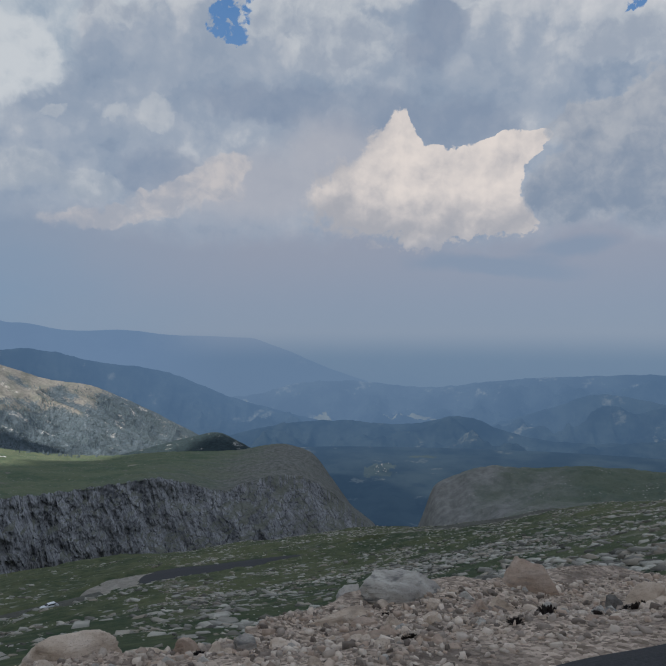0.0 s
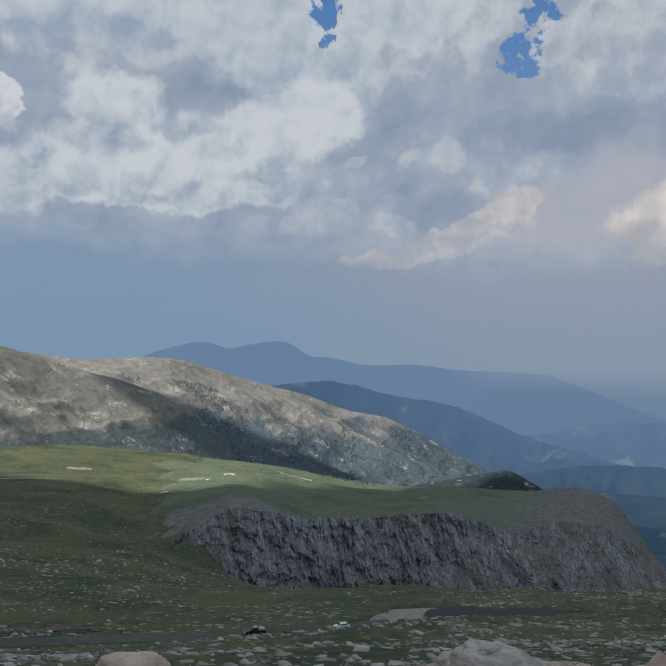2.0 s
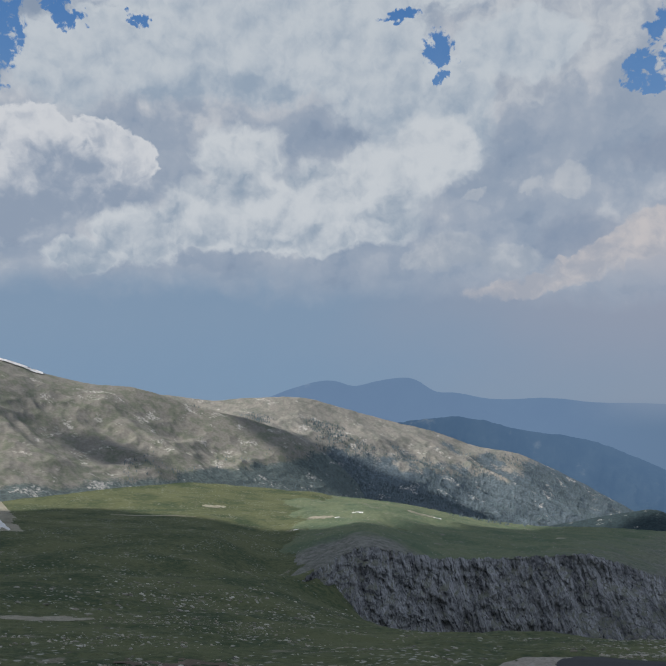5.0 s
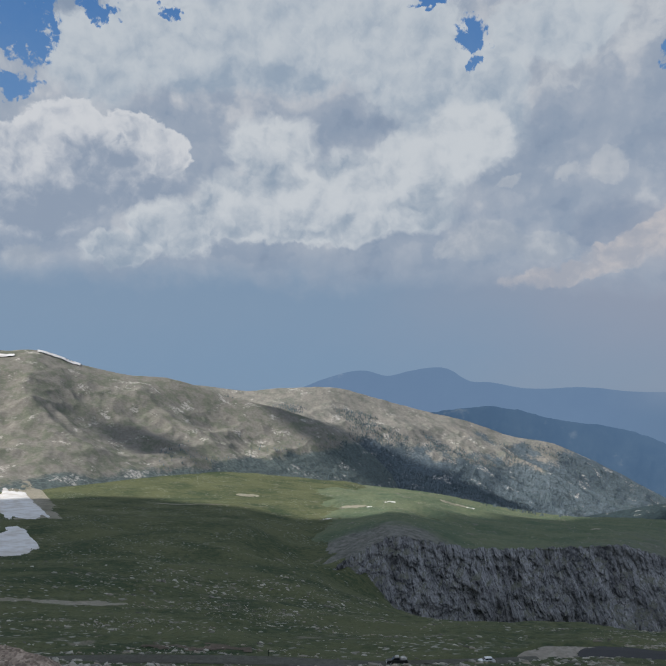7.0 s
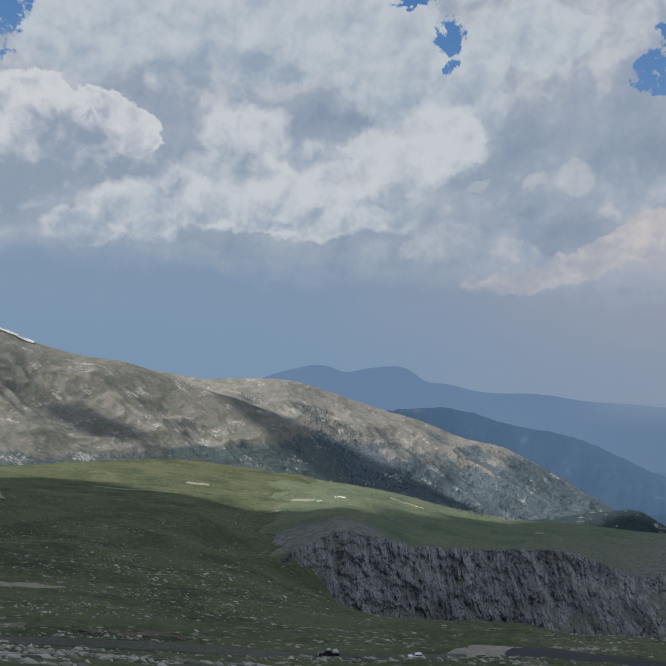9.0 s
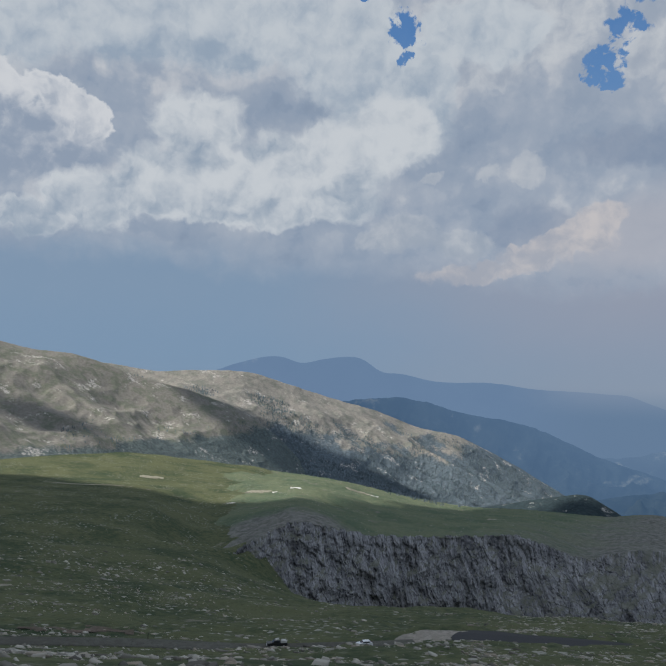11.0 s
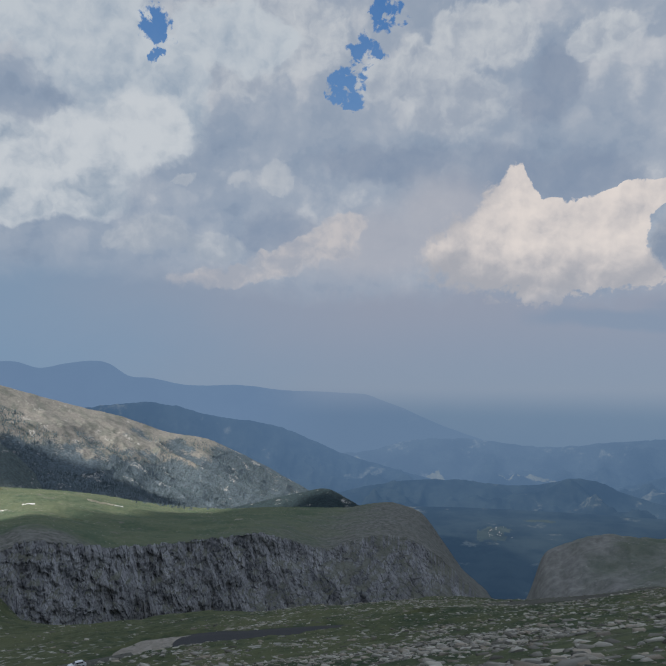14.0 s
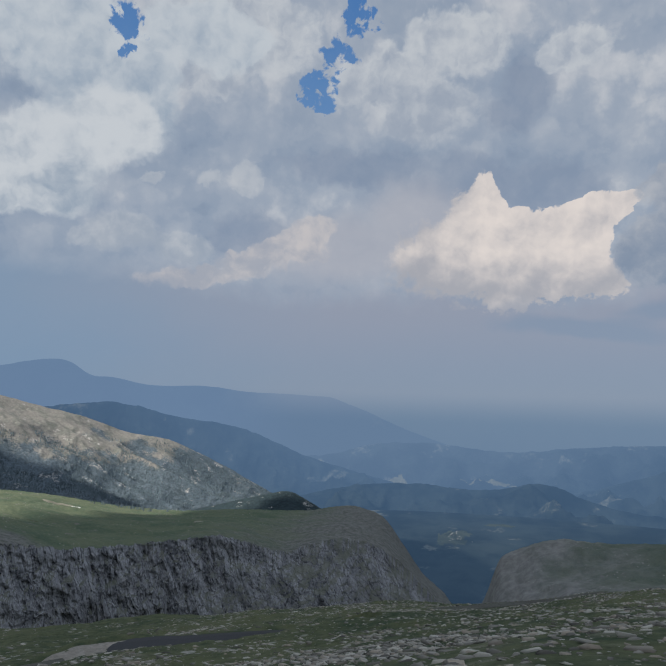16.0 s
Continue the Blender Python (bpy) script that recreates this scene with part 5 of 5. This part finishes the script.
def overlay(name, label, category, parts, mask, lift, mat):
    ob, X, Y, Z, F, B = parts
    A = np.degrees(np.arctan2(X, Y))
    m = mask(A, F, B) + 0.25 * fbm(X / 25, Y / 25, 0, 3, 77)
    keep = ((m[:-1, :-1] > 0) & (m[1:, 1:] > 0))
    me = grid_mesh(name, X, Y, Z + lift, mat, keep=keep)
    return tagged(new(name, me), label, category)


overlay("snow_patch", "long white snow cornice along the mountain crest", "snow", spur_parts, lambda A, F, B: np.where((A > -59.1) & (A < -55.9) & (F > 0.965) & (B < 0.2), 0.3, -1), 3.0, M_snow)
overlay("snow_patch", "small snow patch below the mountain crest", "snow", spur_parts, lambda A, F, B: np.where((A > -62.6) & (A < -60.6) & (F > 0.91) & (F < 0.955) & (B < 0.1), 0.3, -1), 3.0, M_snow)


def spruces(name, label, P, tall, mat):
    """Many small conifers in one mesh: three ragged tiers each."""
    k, sides = len(P), 5
    ring = np.arange(sides) * 2 * math.pi / sides
    verts, faces = [], []
    for tier, (lo, hi, wide) in enumerate(((0.05, 0.55, 0.24), (0.35, 0.8, 0.17), (0.62, 1.0, 0.10))):
        turn = dice.random((k, 1)) * 6.28
        w = tall[:, None] * wide * (0.7 + 0.6 * dice.random((k, sides)))
        v = np.stack([np.cos(ring + turn) * w, np.sin(ring + turn) * w, np.repeat(tall[:, None] * lo, sides, 1) + 0.05 * tall[:, None] * dice.random((k, sides))], -1)
        tip = np.stack([0 * tall, 0 * tall, tall * hi], -1)[:, None]
        verts.append(np.concatenate([v, tip], 1) + P[:, None])
        base = tier * k * (sides + 1) + np.arange(k)[:, None] * (sides + 1)
        for i in range(sides):
            faces.append(np.concatenate([base + i, base + (i + 1) % sides, base + sides], 1))
    V, F = np.concatenate([v.reshape(-1, 3) for v in verts]), np.concatenate(faces)
    me = bpy.data.meshes.new(name)
    me.vertices.add(len(V))
    me.vertices.foreach_set("co", V.astype(np.float32).ravel())
    me.loops.add(len(F) * 3)
    me.loops.foreach_set("vertex_index", F.astype(np.int32).ravel())
    me.polygons.add(len(F))
    me.polygons.foreach_set("loop_start", np.arange(0, len(F) * 3, 3, dtype=np.int32))
    me.polygons.foreach_set("loop_total", np.full(len(F), 3, np.int32))
    me.update(calc_edges=True)
    me.materials.append(mat)
    return tagged(new(name, me), label, "trees", kind="stuff")


def on_massif(parts, count, mask, a0, a1, f1=0.95):
    ob, X, Y, Z, F, B = parts
    nu, nv = X.shape
    u, v = dice.random(count) * (nu - 1.001), dice.random(count) * (nv - 1.001) * 0.85 * f1
    i, j = u.astype(int), v.astype(int)
    fu, fv = u - i, v - j

    def at(G):
        return G[i, j] * (1 - fu) * (1 - fv) + G[i + 1, j] * fu * (1 - fv) + G[i, j + 1] * (1 - fu) * fv + G[i + 1, j + 1] * fu * fv
    x, y, z = at(X), at(Y), at(Z)
    A = np.degrees(np.arctan2(x, y))
    ok = (A > a0) & (A < a1) & (dice.random(count) < mask(x, y, z))
    return np.stack([x, y, z], 1)[ok]


def ridge_wood(x, y, z):
    line = -85 + (x + 2000) / 1000 * -205
    return 1 - step(z + 110 * fbm(x / 180, y / 180, 0, 4, 91), line - 40, line + 15)


def spur_wood(x, y, z):
    line = -330 + (x + 2100) / 750 * 220
    return 0.8 * (1 - step(z + 70 * fbm(x / 150, y / 150, 0, 4, 92), line - 40, line + 15)) * step(fbm(x / 60, y / 60, 0, 3, 93), -0.4, 0.3)


P = on_massif(ridge_parts, 26000, ridge_wood, -50, -9)
spruces("ridge_forest", "dark spruce forest on the lower mountain side", P, 5 + 5 * dice.random(len(P)), M_needles)
P = on_massif(spur_parts, 9000, spur_wood, -50, -30)
spruces("spur_forest", "scattered dark spruces on the mountain shoulder", P, 4 + 4 * dice.random(len(P)), M_needles)

single = None
for i in range(34):
    azd, r = -21.6 + dice.normal() * 1.1, 1985 + dice.normal() * 22
    x, y = polar(azd, r)
    z = surface(float(x), float(y))
    if z is None:
        continue
    tall = 7 + 5 * dice.random()
    ob = spruces("spruce_tree", "", np.zeros((1, 3)), np.array([tall]), M_needles) if i < 5 else new("spruce_tree", single[i % 5])
    if i < 5:
        single = (single or []) + [ob.data]
        del ob["kind"]
    tagged(ob, "small dark spruce at the edge of the meadow", "tree", "spruces at the meadow edge")
    ob.matrix_basis = pose(float(x), float(y), z - 0.2, 0, 0, 360 * dice.random())

# ---- vehicles on the lower road ----


def part(name, bm, mat, parent, label=""):
    me = bpy.data.meshes.new(name)
    bm.to_mesh(me)
    bm.free()
    me.materials.append(mat)
    ob = new(name, me)
    ob.parent = parent
    if label:
        ob["label"] = label
    return ob


def paint(name, colour, rough=0.35, metal=0.0):
    m, n = material(name)
    v = n.noise(n.pos, 3.0, 4)
    finish(n, n.mix(n.smooth(v, 0.4, 0.8), colour, tuple(0.85 * c for c in colour[:3]) + (1,)), rough, spec=0.5)
    return m


M_black_paint, M_white_paint = paint("black_paint", rgb(0.012, 0.013, 0.015)), paint("white_paint", rgb(0.72, 0.73, 0.74))
M_glass, M_tyre, M_rim, M_canvas = paint("dark_glass", rgb(0.02, 0.025, 0.03), 0.08), paint("tyre", rgb(0.015, 0.015, 0.015), 0.9), paint("rim", rgb(0.35, 0.35, 0.36), 0.3), paint("canvas", rgb(0.45, 0.44, 0.41), 0.9)
M_lamp, M_tail = paint("lamp_glass", rgb(0.6, 0.6, 0.58), 0.1), paint("tail_glass", rgb(0.25, 0.02, 0.02), 0.2)


def profile(points, width, tuck=0.0, bevel=0.06):
    """A body side outline (x along, z up) drawn out to a width, the upper corners tucked in."""
    bm = bmesh.new()
    tops = max(p[1] for p in points)
    low = min(p[1] for p in points)
    sides = []
    for s in (-1, 1):
        sides.append([bm.verts.new((x, s * (width / 2 - tuck * (z - low) / (tops - low)), z)) for x, z in points])
    bm.faces.new(sides[0])
    bm.faces.new(sides[1][::-1])
    k = len(points)
    for i in range(k):
        bm.faces.new((sides[0][(i + 1) % k], sides[0][i], sides[1][i], sides[1][(i + 1) % k]))
    bmesh.ops.recalc_face_normals(bm, faces=bm.faces[:])
    bmesh.ops.bevel(bm, geom=bm.edges[:], offset=bevel, segments=2, affect="EDGES", profile=0.6)
    return bm


def drum(radius, width, sides=20):
    bm = bmesh.new()
    bmesh.ops.create_cone(bm, cap_ends=True, segments=sides, radius1=radius, radius2=radius, depth=width, matrix=Matrix.Rotation(radians(90), 4, "X"))
    bmesh.ops.bevel(bm, geom=[e for e in bm.edges if e.calc_length() < radius * 0.5 or True], offset=width * 0.12, segments=1, affect="EDGES")
    return bm


def slab(x0, x1, y0, y1, z0, z1, bevel=0.02):
    bm = bmesh.new()
    bmesh.ops.create_cube(bm, size=1.0, matrix=Matrix.Translation(((x0 + x1) / 2, (y0 + y1) / 2, (z0 + z1) / 2)) @ Matrix.Diagonal((x1 - x0, y1 - y0, z1 - z0, 1)))
    bmesh.ops.bevel(bm, geom=bm.edges[:], offset=bevel, segments=1, affect="EDGES")
    return bm


def wheels(car, places, radius, half):
    for x in places:
        for s in (-1, 1):
            w = part("wheel", drum(radius, 0.24), M_tyre, car, "black rubber wheel")
            w.location = (x, s * half, radius)
            part("rim", drum(radius * 0.6, 0.26), M_rim, w, "silver wheel rim")


def pickup():
    car = new("pickup_truck")
    part("body", profile([(-2.75, 0.45), (2.7, 0.45), (2.75, 0.85), (2.6, 1.12), (1.3, 1.2), (-0.75, 1.2), (-2.7, 1.18)], 1.9, 0.08), M_black_paint, car)
    cab = part("cab", profile([(1.35, 1.15), (0.65, 1.78), (-0.6, 1.82), (-0.85, 1.15)], 1.72, 0.16), M_black_paint, car)
    part("windscreen", slab(-0.03, 0.03, -0.68, 0.68, -0.36, 0.36), M_glass, cab).matrix_basis = pose(1.03, 0, 1.47, 0, -48, 0)
    for s in (-1, 1):
        part("side_window", slab(-0.6, 0.8, s * 0.79 - 0.03, s * 0.79 + 0.03, 1.28, 1.66), M_glass, cab)
        part("headlight", slab(2.66, 2.78, s * 0.72 - 0.18, s * 0.72 + 0.18, 0.82, 1.0), M_lamp, car)
    part("load_cover", profile([(-2.6, 1.18), (-1.0, 1.18), (-1.05, 1.62), (-1.8, 1.75), (-2.5, 1.5)], 1.6, 0.12, 0.08), M_canvas, car, "pale canvas over the load")
    part("roof_load", profile([(-0.6, 1.82), (0.5, 1.8), (0.35, 2.05), (-0.5, 2.08)], 1.3, 0.1, 0.06), M_canvas, car, "pale load on the roof")
    part("bumper", slab(2.7, 2.86, -0.9, 0.9, 0.5, 0.7), M_rim, car, "grey metal bumper")
    wheels(car, (-1.75, 1.75), 0.4, 0.84)
    return tagged(car, "black pickup truck with pale covered load on the road", "pickup truck")


def hatchback():
    car = new("car")
    part("body", profile([(-2.2, 0.32), (2.15, 0.32), (2.22, 0.65), (1.9, 0.88), (1.1, 0.98), (-2.0, 1.02), (-2.25, 0.75)], 1.8, 0.1), M_white_paint, car)
    cab = part("cabin", profile([(1.15, 0.95), (0.35, 1.46), (-1.3, 1.5), (-2.0, 1.0)], 1.6, 0.16), M_white_paint, car)
    part("windscreen", slab(-0.03, 0.03, -0.62, 0.62, -0.36, 0.36), M_glass, cab).matrix_basis = pose(0.78, 0, 1.23, 0, -57, 0)
    part("rear_window", slab(-0.03, 0.03, -0.58, 0.58, -0.3, 0.3), M_glass, cab).matrix_basis = pose(-1.68, 0, 1.28, 0, 54, 0)
    for s in (-1, 1):
        part("side_window", slab(-1.35, 0.5, s * 0.74 - 0.03, s * 0.74 + 0.03, 1.05, 1.36), M_glass, cab)
        part("headlight", slab(2.08, 2.2, s * 0.65 - 0.18, s * 0.65 + 0.18, 0.62, 0.76), M_lamp, car)
        part("tail_light", slab(-2.26, -2.16, s * 0.68 - 0.14, s * 0.68 + 0.14, 0.72, 0.88), M_tail, car)
    wheels(car, (-1.4, 1.4), 0.32, 0.8)
    return tagged(car, "white hatchback car on the dusty lower road", "car")


def park(car, i, side):
    p, q = road_left[i], road_left[i - 1]
    way = math.degrees(math.atan2(q[1] - p[1], q[0] - p[0]))
    n = Vector((-(q[1] - p[1]), q[0] - p[0], 0)).normalized() * side
    car.matrix_basis = pose(p[0] + n.x, p[1] + n.y, p[2] + 0.14, 0, 0, way)


def nearest(x, y):
    return int(np.argmin(np.hypot(road_left[:, 0] - x, road_left[:, 1] - y)))


park(pickup(), nearest(-91, 165), -0.6)
park(hatchback(), nearest(-73, 180.5), 0.6)


def delineator():
    post = new("road_post")
    part("post", slab(-0.09, 0.09, -0.06, 0.06, -0.1, 1.5, 0.02), M_black_paint, post)
    part("reflector", slab(-0.07, 0.07, 0.06, 0.08, 1.15, 1.4, 0.01), M_rim, post, "grey reflector plate")
    return tagged(post, "dark marker post beside the lower road", "post")


post = delineator()
i = nearest(-117, 143.6)
post.matrix_basis = pose(road_left[i][0] - 2.2, road_left[i][1] + 2.6, road_left[i][2] + 0.1, 0, 0, 40)

# boulders that stand out among the stones of the slope
slope_kinds = [rock_mesh("boulder", 1, 0.75, 0.5, m, 60 + i, 12, 0.06) for i, m in enumerate((M_slab, M_slab, M_slab, M_slab))]
for i in range(46):
    azd, r = dice.uniform(2, 33), 42 + 75 * dice.random()**1.6
    x, y = polar(azd, r)
    if -0.36 * x + 0.933 * y < 36 or not clear_of_roads(np.array([x]), np.array([y]))[0]:
        continue
    size = 0.7 + 1.1 * dice.random()**2
    ob = tagged(new("boulder", slope_kinds[i % 4]), "pale grey weathered boulder among the stones on the tundra slope", "boulder", "boulders on the slope")
    ob.matrix_basis = pose(float(x), float(y), float(height(x, y)) - 0.12 * size, 0, 0, dice.uniform(0, 360)) @ Matrix.Diagonal((size, size, size * dice.uniform(0.6, 1.1), 1))
